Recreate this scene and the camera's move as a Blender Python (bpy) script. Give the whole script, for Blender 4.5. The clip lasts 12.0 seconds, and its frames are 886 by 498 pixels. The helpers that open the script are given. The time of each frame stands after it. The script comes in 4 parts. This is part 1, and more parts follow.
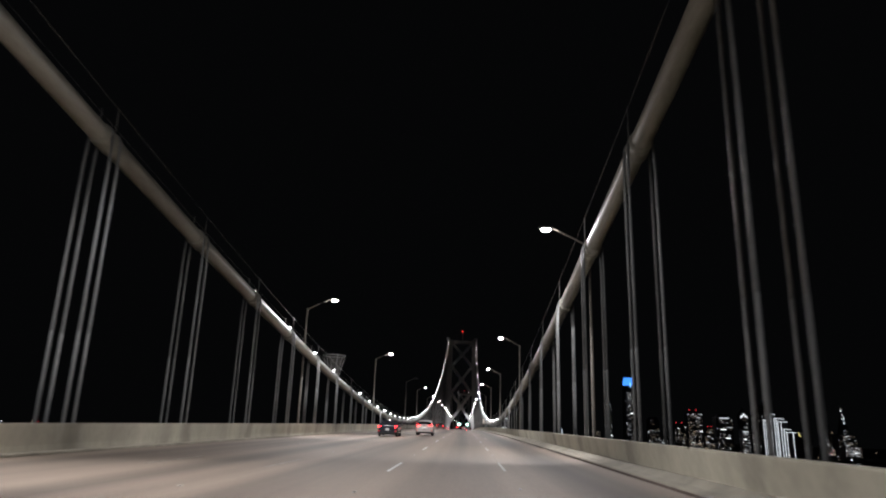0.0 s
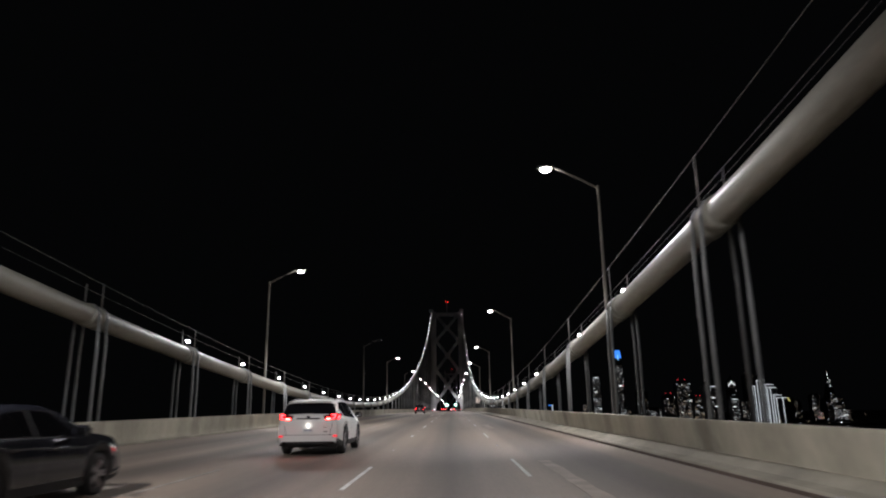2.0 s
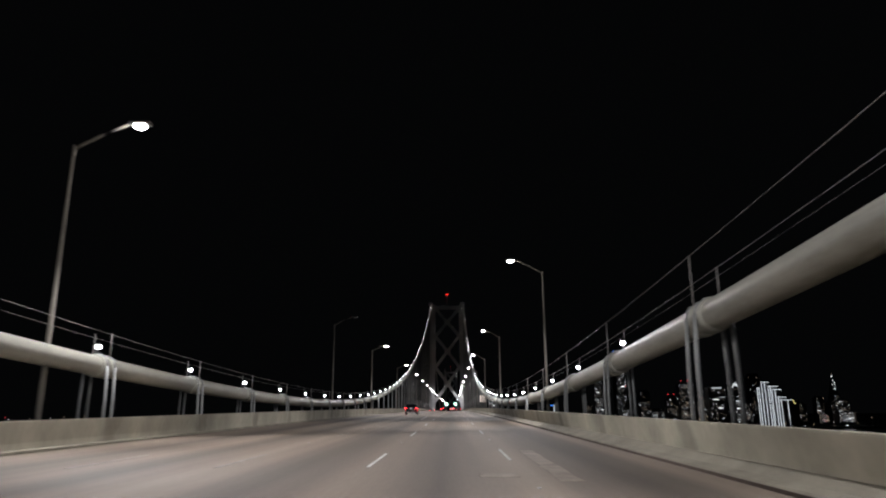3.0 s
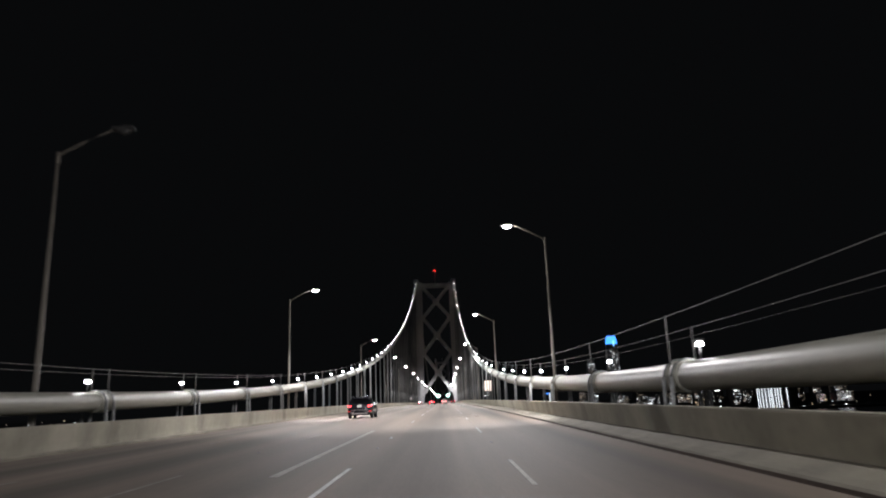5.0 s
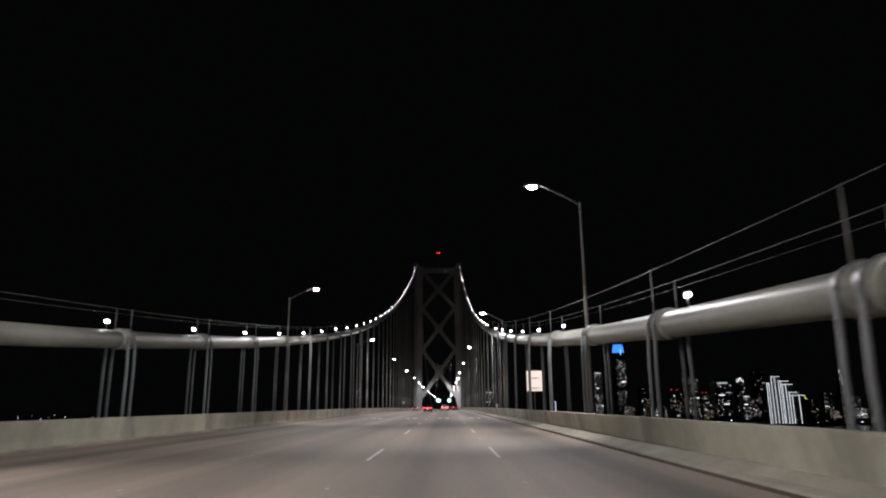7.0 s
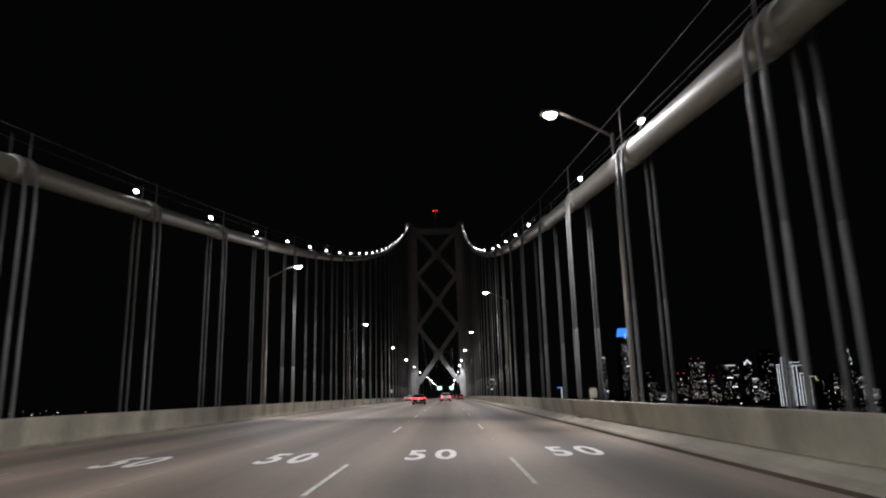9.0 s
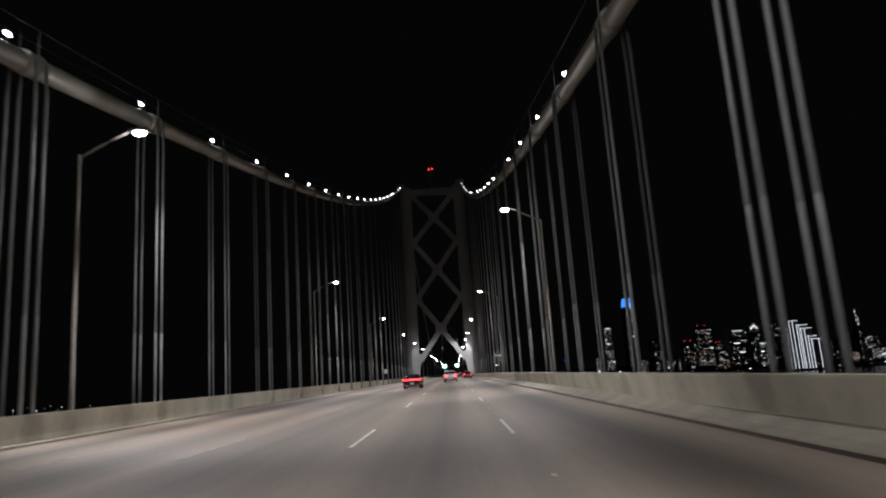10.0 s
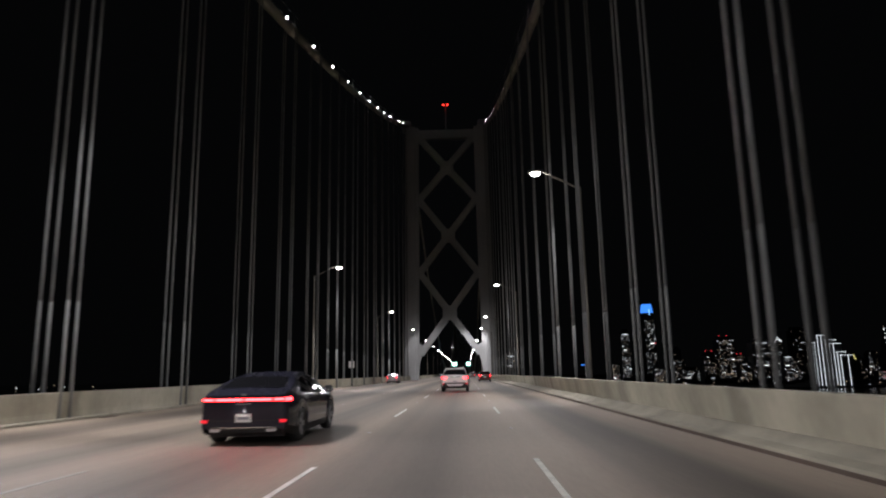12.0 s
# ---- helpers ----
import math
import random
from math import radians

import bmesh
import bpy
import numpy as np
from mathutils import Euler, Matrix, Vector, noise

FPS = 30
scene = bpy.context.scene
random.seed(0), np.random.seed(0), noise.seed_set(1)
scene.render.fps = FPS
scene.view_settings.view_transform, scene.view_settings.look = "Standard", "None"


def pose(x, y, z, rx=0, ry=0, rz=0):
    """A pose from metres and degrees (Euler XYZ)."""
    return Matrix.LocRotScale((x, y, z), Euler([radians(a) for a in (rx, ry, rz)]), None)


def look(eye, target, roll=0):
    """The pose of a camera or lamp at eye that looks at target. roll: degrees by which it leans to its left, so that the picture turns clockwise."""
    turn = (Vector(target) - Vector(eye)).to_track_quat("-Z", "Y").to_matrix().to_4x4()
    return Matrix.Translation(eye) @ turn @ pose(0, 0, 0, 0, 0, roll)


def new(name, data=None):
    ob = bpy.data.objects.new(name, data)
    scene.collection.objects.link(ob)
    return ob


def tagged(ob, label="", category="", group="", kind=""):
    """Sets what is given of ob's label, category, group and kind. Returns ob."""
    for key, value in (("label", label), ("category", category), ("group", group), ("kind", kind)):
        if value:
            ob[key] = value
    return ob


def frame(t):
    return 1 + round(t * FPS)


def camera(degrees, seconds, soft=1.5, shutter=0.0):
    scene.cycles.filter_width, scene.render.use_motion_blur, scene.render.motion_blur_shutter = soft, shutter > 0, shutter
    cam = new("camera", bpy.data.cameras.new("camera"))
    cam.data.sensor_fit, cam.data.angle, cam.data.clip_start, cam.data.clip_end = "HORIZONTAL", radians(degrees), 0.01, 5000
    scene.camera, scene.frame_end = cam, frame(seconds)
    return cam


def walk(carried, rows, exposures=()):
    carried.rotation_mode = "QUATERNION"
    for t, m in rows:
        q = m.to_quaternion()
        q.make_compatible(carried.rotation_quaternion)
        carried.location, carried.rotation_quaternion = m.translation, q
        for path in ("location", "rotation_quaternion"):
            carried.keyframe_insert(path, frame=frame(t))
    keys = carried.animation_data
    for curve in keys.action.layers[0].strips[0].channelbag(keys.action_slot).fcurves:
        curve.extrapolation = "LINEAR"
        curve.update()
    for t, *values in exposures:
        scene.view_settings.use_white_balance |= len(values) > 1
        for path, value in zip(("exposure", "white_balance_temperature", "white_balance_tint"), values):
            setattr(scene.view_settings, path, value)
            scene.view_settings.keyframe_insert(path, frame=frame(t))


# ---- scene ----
# Long suspension bridge at night. x: across the deck, to the right; y: along it; z: up.
CREST, BOW, EYE = 184.1, 1.708e-5, 1.35
XL, XR = -13.75, 6.15            # the two main cables
BEAD_L, BEAD_R = -13.79, 6.34    # the small lamps beside them
PITCH, STATION = 9.144, 41.2     # spacing of the suspenders, and the first one counted
TOWER_Y = 484.8
FAR_TOWER_Y = TOWER_Y + 708.0


def road_z(y):
    """The deck's gentle crest."""
    return -BOW * (y - CREST) ** 2 if y < TOWER_Y else -BOW * (TOWER_Y - CREST) ** 2 - 0.006 * (y - TOWER_Y)


cam = camera(68.4, 12.0, soft=2.0, shutter=0.2)
ROWS = [
    (0.0, 0.050, 0.000, 1.883, 15.245, -1.778),
    (0.5, -0.010, 13.362, 1.825, 15.138, -0.959),
    (1.0, -0.037, 26.746, 1.329, 13.195, 0.416),
    (1.5, -0.131, 40.056, 0.480, 13.794, 1.256),
    (2.0, -0.177, 53.371, 0.871, 13.699, 0.819),
    (2.5, -0.174, 66.699, 0.823, 12.696, 0.775),
    (3.0, -0.142, 80.107, 0.863, 13.628, 0.307),
    (5.0, -0.047, 134.506, 0.211, 12.921, 2.155),
    (5.5, -0.032, 148.131, 0.446, 12.859, 2.116),
    (6.0, -0.085, 161.742, 0.317, 12.422, 2.049),
    (6.5, -0.113, 175.293, -0.002, 12.081, 1.173),
    (7.0, -0.078, 188.662, 0.300, 13.349, 0.466),
    (9.0, 0.010, 241.913, 0.478, 12.354, 1.488),
    (9.5, 0.103, 255.249, 0.662, 11.222, 2.561),
    (10.0, 0.126, 268.610, 0.989, 10.533, 3.918),
    (10.5, 0.186, 281.968, 0.737, 10.311, 2.201),
    (11.0, 0.212, 295.355, 1.413, 10.732, 1.002),
    (11.5, 0.261, 308.736, 1.877, 10.979, 0.804),
    (12.0, 0.209, 322.102, 1.930, 10.426, 1.119),
]
walk(cam, [(t, pose(x, y, EYE + road_z(y), 90 + pitch, roll, yaw)) for t, x, y, yaw, pitch, roll in ROWS],
     exposures=[(0.0, 0.75), (0.5, 0.5), (1.0, 0.25), (1.5, 0.55), (2.0, 0.35), (2.5, 0.25), (3.2, 0.65), (4.8, 1.5), (5.2, 1.3), (5.6, 0.85), (6.0, 0.4), (6.5, 0.45), (7.2, 0.5), (9.0, 0.35), (10.0, 0.5), (11.0, 0.35), (12.0, 0.4)])

# ---- world and light ----
world = bpy.data.worlds.new("night")
scene.world = world
world.use_nodes = True
world.node_tree.nodes["Background"].inputs["Color"].default_value = (0.0042, 0.0045, 0.0050, 1)
world.node_tree.nodes["Background"].inputs["Strength"].default_value = 0.22

ALONG_WATTS, DOWN_WATTS, SPILL_WATTS = 3000.0, 4700.0, 35.0
LAMP_COLOUR = (1.0, 0.972, 0.995)
# along the deck: lit street lamps of each side, and the dark ones
LAMPS_RIGHT = [-11.5, 34.7, 81.8, 128.0, 174.7, 219.6, 265.7, 311.5, 356.3, 402.0, 446.8, 479.0] + [537.0 + 46.2 * i for i in range(8)]
LAMPS_LEFT = [10.6, 56.8, 102.6, 157.4, 194.6, 246.8, 293.2, 337.2, 384.2, 430.4, 474.5, 527.5] + [574.0 + 46.2 * i for i in range(8)]
DARK_LEFT = (157.4,)
DIM = {246.8: 0.65, 474.5: 0.2, 479.0: 0.36}    # weaker ones

# ---- materials ----


def material(name, colour, rough=0.6, metal=0.0, vary=0.25, scale=2.0, fine=40.0, bump=0.15, depth=0.01, stretch=(1, 1, 1), emit=None, strength=0.0, coat=0.0, random_tint=0.0):
    """A surface with stains at one scale, grain at another, and a fine relief."""
    m = bpy.data.materials.new(name)
    m.use_nodes = True
    nt = m.node_tree
    n, l = nt.nodes, nt.links
    b = n["Principled BSDF"]
    b.inputs["Roughness"].default_value, b.inputs["Metallic"].default_value = rough, metal
    b.inputs["Coat Weight"].default_value = coat
    if emit:
        b.inputs["Base Color"].default_value = (*colour, 1)
        b.inputs["Emission Color"].default_value = (*emit, 1)
        b.inputs["Emission Strength"].default_value = strength
        return m
    co, mp = n.new("ShaderNodeTexCoord"), n.new("ShaderNodeMapping")
    mp.inputs["Scale"].default_value = stretch
    l.new(co.outputs["Object"], mp.inputs["Vector"])
    big, small = n.new("ShaderNodeTexNoise"), n.new("ShaderNodeTexNoise")
    big.inputs["Scale"].default_value, big.inputs["Detail"].default_value = scale, 6
    small.inputs["Scale"].default_value, small.inputs["Detail"].default_value = fine, 3
    for t in (big, small):
        l.new(mp.outputs["Vector"], t.inputs["Vector"])
    add = n.new("ShaderNodeMath")
    add.operation = "MULTIPLY_ADD"
    add.inputs[1].default_value = 0.35
    l.new(small.outputs["Fac"], add.inputs[0])
    l.new(big.outputs["Fac"], add.inputs[2])
    ramp = n.new("ShaderNodeMapRange")
    ramp.inputs["From Min"].default_value, ramp.inputs["From Max"].default_value = 0.4, 0.95
    ramp.inputs["To Min"].default_value, ramp.inputs["To Max"].default_value = 1 - vary, 1 + vary
    l.new(add.outputs[0], ramp.inputs["Value"])
    mix = n.new("ShaderNodeVectorMath")
    mix.operation = "SCALE"
    mix.inputs[0].default_value = colour
    l.new(ramp.outputs[0], mix.inputs["Scale"])
    last = mix.outputs[0]
    if random_tint:
        info, rr, sc = n.new("ShaderNodeObjectInfo"), n.new("ShaderNodeMapRange"), n.new("ShaderNodeVectorMath")
        rr.inputs["To Min"].default_value, rr.inputs["To Max"].default_value = 1 - random_tint, 1 + random_tint
        sc.operation = "SCALE"
        l.new(info.outputs["Random"], rr.inputs["Value"])
        l.new(last, sc.inputs[0])
        l.new(rr.outputs[0], sc.inputs["Scale"])
        last = sc.outputs[0]
    l.new(last, b.inputs["Base Color"])
    if bump:
        bp = n.new("ShaderNodeBump")
        bp.inputs["Strength"].default_value, bp.inputs["Distance"].default_value = bump, depth
        l.new(small.outputs["Fac"], bp.inputs["Height"])
        l.new(bp.outputs[0], b.inputs["Normal"])
    return m


def road_material():
    """Worn deck: long streaks, oil down the lanes' middles, blotches and fine grit."""
    m = material("worn_concrete_deck", (0.165, 0.131, 0.102), 0.72, vary=0.2, scale=0.25, fine=16.0, bump=0.3, stretch=(1.0, 0.12, 1))
    nt = m.node_tree
    n, l = nt.nodes, nt.links
    bsdf = n["Principled BSDF"]
    base = bsdf.inputs["Base Color"].links[0].from_socket
    co, sep, mp, st = n.new("ShaderNodeTexCoord"), n.new("ShaderNodeSeparateXYZ"), n.new("ShaderNodeMapping"), n.new("ShaderNodeTexNoise")
    l.new(co.outputs["Object"], sep.inputs[0])
    l.new(co.outputs["Object"], mp.inputs["Vector"])
    mp.inputs["Scale"].default_value = (1.0, 0.012, 1.0)
    st.inputs["Scale"].default_value, st.inputs["Detail"].default_value = 0.75, 2.5
    l.new(mp.outputs["Vector"], st.inputs["Vector"])
    a, c = n.new("ShaderNodeMath"), n.new("ShaderNodeMath")
    a.operation, c.operation = "MULTIPLY_ADD", "COSINE"
    a.inputs[1].default_value, a.inputs[2].default_value = 2 * math.pi / 3.38, -2 * math.pi * 1.29 / 3.38
    l.new(sep.outputs["X"], a.inputs[0])
    l.new(a.outputs[0], c.inputs[0])
    s1, s2 = n.new("ShaderNodeMath"), n.new("ShaderNodeMapRange")
    s1.operation = "MULTIPLY_ADD"
    s1.inputs[1].default_value = 0.23
    l.new(c.outputs[0], s1.inputs[0])
    s2.inputs["From Min"].default_value, s2.inputs["From Max"].default_value = 0.25, 0.75
    s2.inputs["To Min"].default_value, s2.inputs["To Max"].default_value = 0.55, 1.30
    l.new(st.outputs["Fac"], s2.inputs["Value"])
    l.new(s2.outputs[0], s1.inputs[2])
    # a wandering strip of dark grime down the outer lane
    off, size, strip = n.new("ShaderNodeMath"), n.new("ShaderNodeMath"), n.new("ShaderNodeMapRange")
    off.operation, size.operation, strip.interpolation_type = "MULTIPLY_ADD", "ABSOLUTE", "SMOOTHSTEP"
    off.inputs[1].default_value = 1.1
    l.new(st.outputs["Fac"], off.inputs[0])
    shift = n.new("ShaderNodeMath")
    shift.operation = "SUBTRACT"
    shift.inputs[1].default_value = 4.05
    l.new(sep.outputs["X"], shift.inputs[0])
    l.new(shift.outputs[0], off.inputs[2])
    l.new(off.outputs[0], size.inputs[0])
    strip.inputs["From Min"].default_value, strip.inputs["From Max"].default_value = 0.15, 1.0
    strip.inputs["To Min"].default_value, strip.inputs["To Max"].default_value = 0.68, 1.0
    l.new(size.outputs[0], strip.inputs["Value"])
    both_of = n.new("ShaderNodeMath")
    both_of.operation = "MULTIPLY"
    l.new(s1.outputs[0], both_of.inputs[0])
    l.new(strip.outputs[0], both_of.inputs[1])
    mul = n.new("ShaderNodeVectorMath")
    mul.operation = "SCALE"
    l.new(base, mul.inputs[0])
    l.new(both_of.outputs[0], mul.inputs["Scale"])
    l.new(mul.outputs[0], bsdf.inputs["Base Color"])
    return m


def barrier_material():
    """Weathered concrete, darker in a ragged upright band below each group of suspender ropes."""
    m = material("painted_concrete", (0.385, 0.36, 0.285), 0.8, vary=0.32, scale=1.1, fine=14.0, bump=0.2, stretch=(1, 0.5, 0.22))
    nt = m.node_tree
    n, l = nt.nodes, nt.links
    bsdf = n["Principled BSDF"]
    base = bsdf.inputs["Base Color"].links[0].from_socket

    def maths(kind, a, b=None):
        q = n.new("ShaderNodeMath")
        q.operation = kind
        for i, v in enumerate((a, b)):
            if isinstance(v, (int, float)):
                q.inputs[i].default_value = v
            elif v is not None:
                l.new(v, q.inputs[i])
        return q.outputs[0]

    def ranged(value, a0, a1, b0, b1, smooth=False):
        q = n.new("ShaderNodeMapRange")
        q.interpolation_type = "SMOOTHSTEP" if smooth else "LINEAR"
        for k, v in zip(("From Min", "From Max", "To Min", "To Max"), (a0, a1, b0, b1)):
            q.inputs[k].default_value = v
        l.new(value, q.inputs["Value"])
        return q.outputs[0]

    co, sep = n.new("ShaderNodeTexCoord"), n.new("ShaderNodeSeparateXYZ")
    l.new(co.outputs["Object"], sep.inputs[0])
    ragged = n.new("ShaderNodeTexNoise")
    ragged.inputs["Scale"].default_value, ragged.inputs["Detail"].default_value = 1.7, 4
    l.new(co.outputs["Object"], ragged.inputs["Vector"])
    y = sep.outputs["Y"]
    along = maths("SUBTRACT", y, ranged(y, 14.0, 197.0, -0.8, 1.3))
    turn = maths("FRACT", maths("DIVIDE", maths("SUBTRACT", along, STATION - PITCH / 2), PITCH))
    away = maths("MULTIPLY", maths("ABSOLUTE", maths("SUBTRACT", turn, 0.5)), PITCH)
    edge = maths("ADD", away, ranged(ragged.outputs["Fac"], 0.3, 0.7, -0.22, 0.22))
    band_tone = ranged(edge, 0.25, 0.75, 0.70, 1.0, True)
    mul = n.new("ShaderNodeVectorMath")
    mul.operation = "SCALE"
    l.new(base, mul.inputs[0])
    l.new(band_tone, mul.inputs["Scale"])
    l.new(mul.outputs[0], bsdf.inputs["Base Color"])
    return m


M_ROAD = road_material()
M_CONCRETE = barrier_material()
M_CURB_FACE = material("rusty_curb_face", (0.075, 0.052, 0.042), 0.85, vary=0.4, scale=1.2, fine=12.0, stretch=(1, 0.3, 1))
M_CURB = material("dirty_curb", (0.235, 0.214, 0.168), 0.85, vary=0.3, scale=0.8, fine=12.0)
M_FAINT = material("nearly_gone_road_paint", (0.24, 0.22, 0.195), 0.7, vary=0.45, scale=2.0, fine=20.0)
M_PATCH = material("pale_repair_mortar", (0.215, 0.178, 0.142), 0.75, vary=0.45, scale=1.6, fine=18.0)
M_WORN = material("worn_road_paint", (0.43, 0.41, 0.37), 0.7, vary=0.4, scale=3.0, fine=30.0)
M_PAINT = material("road_paint", (0.56, 0.55, 0.53), 0.6, vary=0.45, scale=2.5, fine=30.0)
M_CABLE = material("cable_grey", (0.325, 0.318, 0.272), 0.42, vary=0.32, scale=0.9, fine=10.0, stretch=(1, 0.25, 1))
M_ROPE = material("galvanised_rope", (0.232, 0.238, 0.238), 0.55, metal=0.2, vary=0.25, scale=0.8, fine=30.0, random_tint=0.2)
M_WIRE = material("hand_wire", (0.22, 0.21, 0.20), 0.6, metal=0.2, vary=0.2)
M_STEEL = material("grey_steel", (0.52, 0.52, 0.53), 0.5, vary=0.2, scale=0.12, fine=3.0, stretch=(1, 1, 0.4))
M_POLE = material("galvanised_pole", (0.19, 0.17, 0.145), 0.6, metal=0.2, vary=0.15, scale=1.0)
M_DARK = material("dark_housing", (0.05, 0.05, 0.05), 0.5, vary=0.15)
M_WATER = material("black_water", (0.004, 0.006, 0.008), 0.15, vary=0.2, scale=0.01, fine=0.2, bump=0.4, depth=0.3)
M_LED = material("street_led", (0.8, 0.8, 0.8), emit=(1.0, 0.98, 0.93), strength=60.0)
M_BEAD = material("cable_led", (0.8, 0.8, 0.8), emit=(0.97, 0.98, 1.0), strength=26.0)
M_RED = material("red_beacon", (0.3, 0.02, 0.02), emit=(1.0, 0.03, 0.02), strength=8.0)
M_SIGN = material("sign_face", (0.8, 0.75, 0.72), 0.4, vary=0.06)
# the roadside sign's face emits, standing in for headlight it throws back
M_SIGN_GLOW = material("sign_face_glow", (0.8, 0.75, 0.72), emit=(1.0, 0.82, 0.72), strength=0.68)

# ---- mesh helpers ----


def mesh_object(name, verts, faces, mat, parent=None, label="", smooth=False):
    me = bpy.data.meshes.new(name)
    me.from_pydata(verts, [], faces)
    me.materials.append(mat)
    if smooth:
        me.polygons.foreach_set("use_smooth", [True] * len(me.polygons))
    me.update()
    ob = new(name, me)
    if parent:
        ob.parent = parent
    if label:
        ob["label"] = label
    return ob


def empty(name, x=0, y=0, z=0):
    ob = new(name)
    ob.location = (x, y, z)
    return ob


def grow(store, verts, faces):
    k = len(store[0])
    store[0].extend(verts)
    store[1].extend([tuple(i + k for i in f) for f in faces])
    return store


def box_data(x0, x1, y0, y1, z0, z1):
    v = [(x, y, z) for z in (z0, z1) for y in (y0, y1) for x in (x0, x1)]
    return v, [(0, 2, 3, 1), (4, 5, 7, 6), (0, 1, 5, 4), (2, 6, 7, 3), (0, 4, 6, 2), (1, 3, 7, 5)]


def bevel_box(x0, x1, y0, y1, z0, z1, b):
    bm = bmesh.new()
    v, f = box_data(x0, x1, y0, y1, z0, z1)
    vs = [bm.verts.new(p) for p in v]
    for q in f:
        bm.faces.new([vs[i] for i in q])
    bmesh.ops.recalc_face_normals(bm, faces=bm.faces)
    bmesh.ops.bevel(bm, geom=bm.edges[:], offset=b, segments=2, affect="EDGES")
    return bm


def part(name, bm, mat, parent=None, label=""):
    me = bpy.data.meshes.new(name)
    bm.to_mesh(me)
    bm.free()
    me.materials.append(mat)
    ob = new(name, me)
    if parent:
        ob.parent = parent
    if label:
        ob["label"] = label
    return ob


def tube_data(path, radius, sides=8, caps=True):
    """A round bar along a path; radius is one number or one per point."""
    pts = [Vector(p) for p in path]
    rs = radius if isinstance(radius, (list, tuple)) else [radius] * len(pts)
    verts, faces = [], []
    for i, p in enumerate(pts):
        d = (pts[min(i + 1, len(pts) - 1)] - pts[max(i - 1, 0)]).normalized()
        a = Vector((1, 0, 0)) if abs(d.x) < 0.9 else Vector((0, 0, 1))
        u = d.cross(a).normalized()
        w = d.cross(u)
        for k in range(sides):
            c = 2 * math.pi * k / sides
            verts.append(tuple(p + rs[i] * (math.cos(c) * u + math.sin(c) * w)))
    for i in range(len(pts) - 1):
        for k in range(sides):
            j = (k + 1) % sides
            faces.append((i * sides + k, i * sides + j, (i + 1) * sides + j, (i + 1) * sides + k))
    if caps:
        faces.append(tuple(range(sides))[::-1])
        faces.append(tuple((len(pts) - 1) * sides + k for k in range(sides)))
    return verts, faces


def tube(name, path, radius, mat, parent=None, label="", sides=8, smooth=True):
    v, f = tube_data(path, radius, sides)
    return mesh_object(name, v, f, mat, parent, label, smooth)


def sweep(name, profile, y0, y1, mat, parent=None, label="", step=6.0, base=road_z):
    """A closed profile of (x, z) points drawn along the deck."""
    n, k = max(1, int((y1 - y0) / step)), len(profile)
    verts, faces = [], []
    for i in range(n + 1):
        y = y0 + (y1 - y0) * i / n
        verts += [(x, y, z + base(y)) for x, z in profile]
    for i in range(n):
        for a in range(k):
            b = (a + 1) % k
            faces.append((i * k + a, i * k + b, (i + 1) * k + b, (i + 1) * k + a))
    faces.append(tuple(range(k))[::-1])
    faces.append(tuple(n * k + a for a in range(k)))
    return mesh_object(name, verts, faces, mat, parent, label)


# ---- deck ----
Y_NEAR, Y_FAR = -60.0, 1300.0
CURB_END = 4.89
road = sweep("road", [(-13.16, 0), (CURB_END, 0), (CURB_END, -0.5), (-13.16, -0.5)], Y_NEAR, Y_FAR, M_ROAD, step=8.0)
tagged(road, "worn grey concrete bridge deck with tyre-darkened lanes", "road", kind="structure")
CURB_IN, WALL_IN, WALL_OUT, WALL_H, CURB_H, LEDGE = 4.87, 5.44, 5.60, 0.95, 0.11, 0.29
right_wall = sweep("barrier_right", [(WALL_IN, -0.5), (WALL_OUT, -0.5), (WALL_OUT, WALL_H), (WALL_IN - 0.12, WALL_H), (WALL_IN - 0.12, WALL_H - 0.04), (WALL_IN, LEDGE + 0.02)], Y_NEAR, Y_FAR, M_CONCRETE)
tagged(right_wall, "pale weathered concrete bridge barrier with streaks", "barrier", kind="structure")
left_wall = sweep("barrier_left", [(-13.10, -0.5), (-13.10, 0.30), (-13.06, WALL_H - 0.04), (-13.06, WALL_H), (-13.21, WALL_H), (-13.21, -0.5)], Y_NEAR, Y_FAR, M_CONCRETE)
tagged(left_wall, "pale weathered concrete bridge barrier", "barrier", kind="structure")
right_curb = sweep("curb_right", [(CURB_IN, -0.5), (WALL_IN - 0.002, -0.5), (WALL_IN - 0.002, LEDGE), (CURB_IN + 0.30, CURB_H + 0.035), (CURB_IN + 0.03, CURB_H), (CURB_IN, CURB_H - 0.04)], Y_NEAR, Y_FAR, M_CURB)
curb_face = sweep("curb_face_right", [(CURB_IN - 0.012, -0.004), (CURB_IN - 0.003, -0.004), (CURB_IN - 0.003, CURB_H - 0.045), (CURB_IN - 0.012, CURB_H - 0.045)], Y_NEAR, Y_FAR, M_CURB_FACE)
tagged(curb_face, "dark rusty edge plate of the curb", "curb", kind="structure")
tagged(right_curb, "dirty concrete curb along the barrier", "curb", kind="structure")
left_curb = sweep("curb_left", [(-12.95, -0.5), (-12.95, CURB_H - 0.04), (-12.99, CURB_H), (-13.098, CURB_H), (-13.098, -0.5)], Y_NEAR, Y_FAR, M_CURB)
tagged(left_curb, "dirty concrete curb along the barrier", "curb", kind="structure")

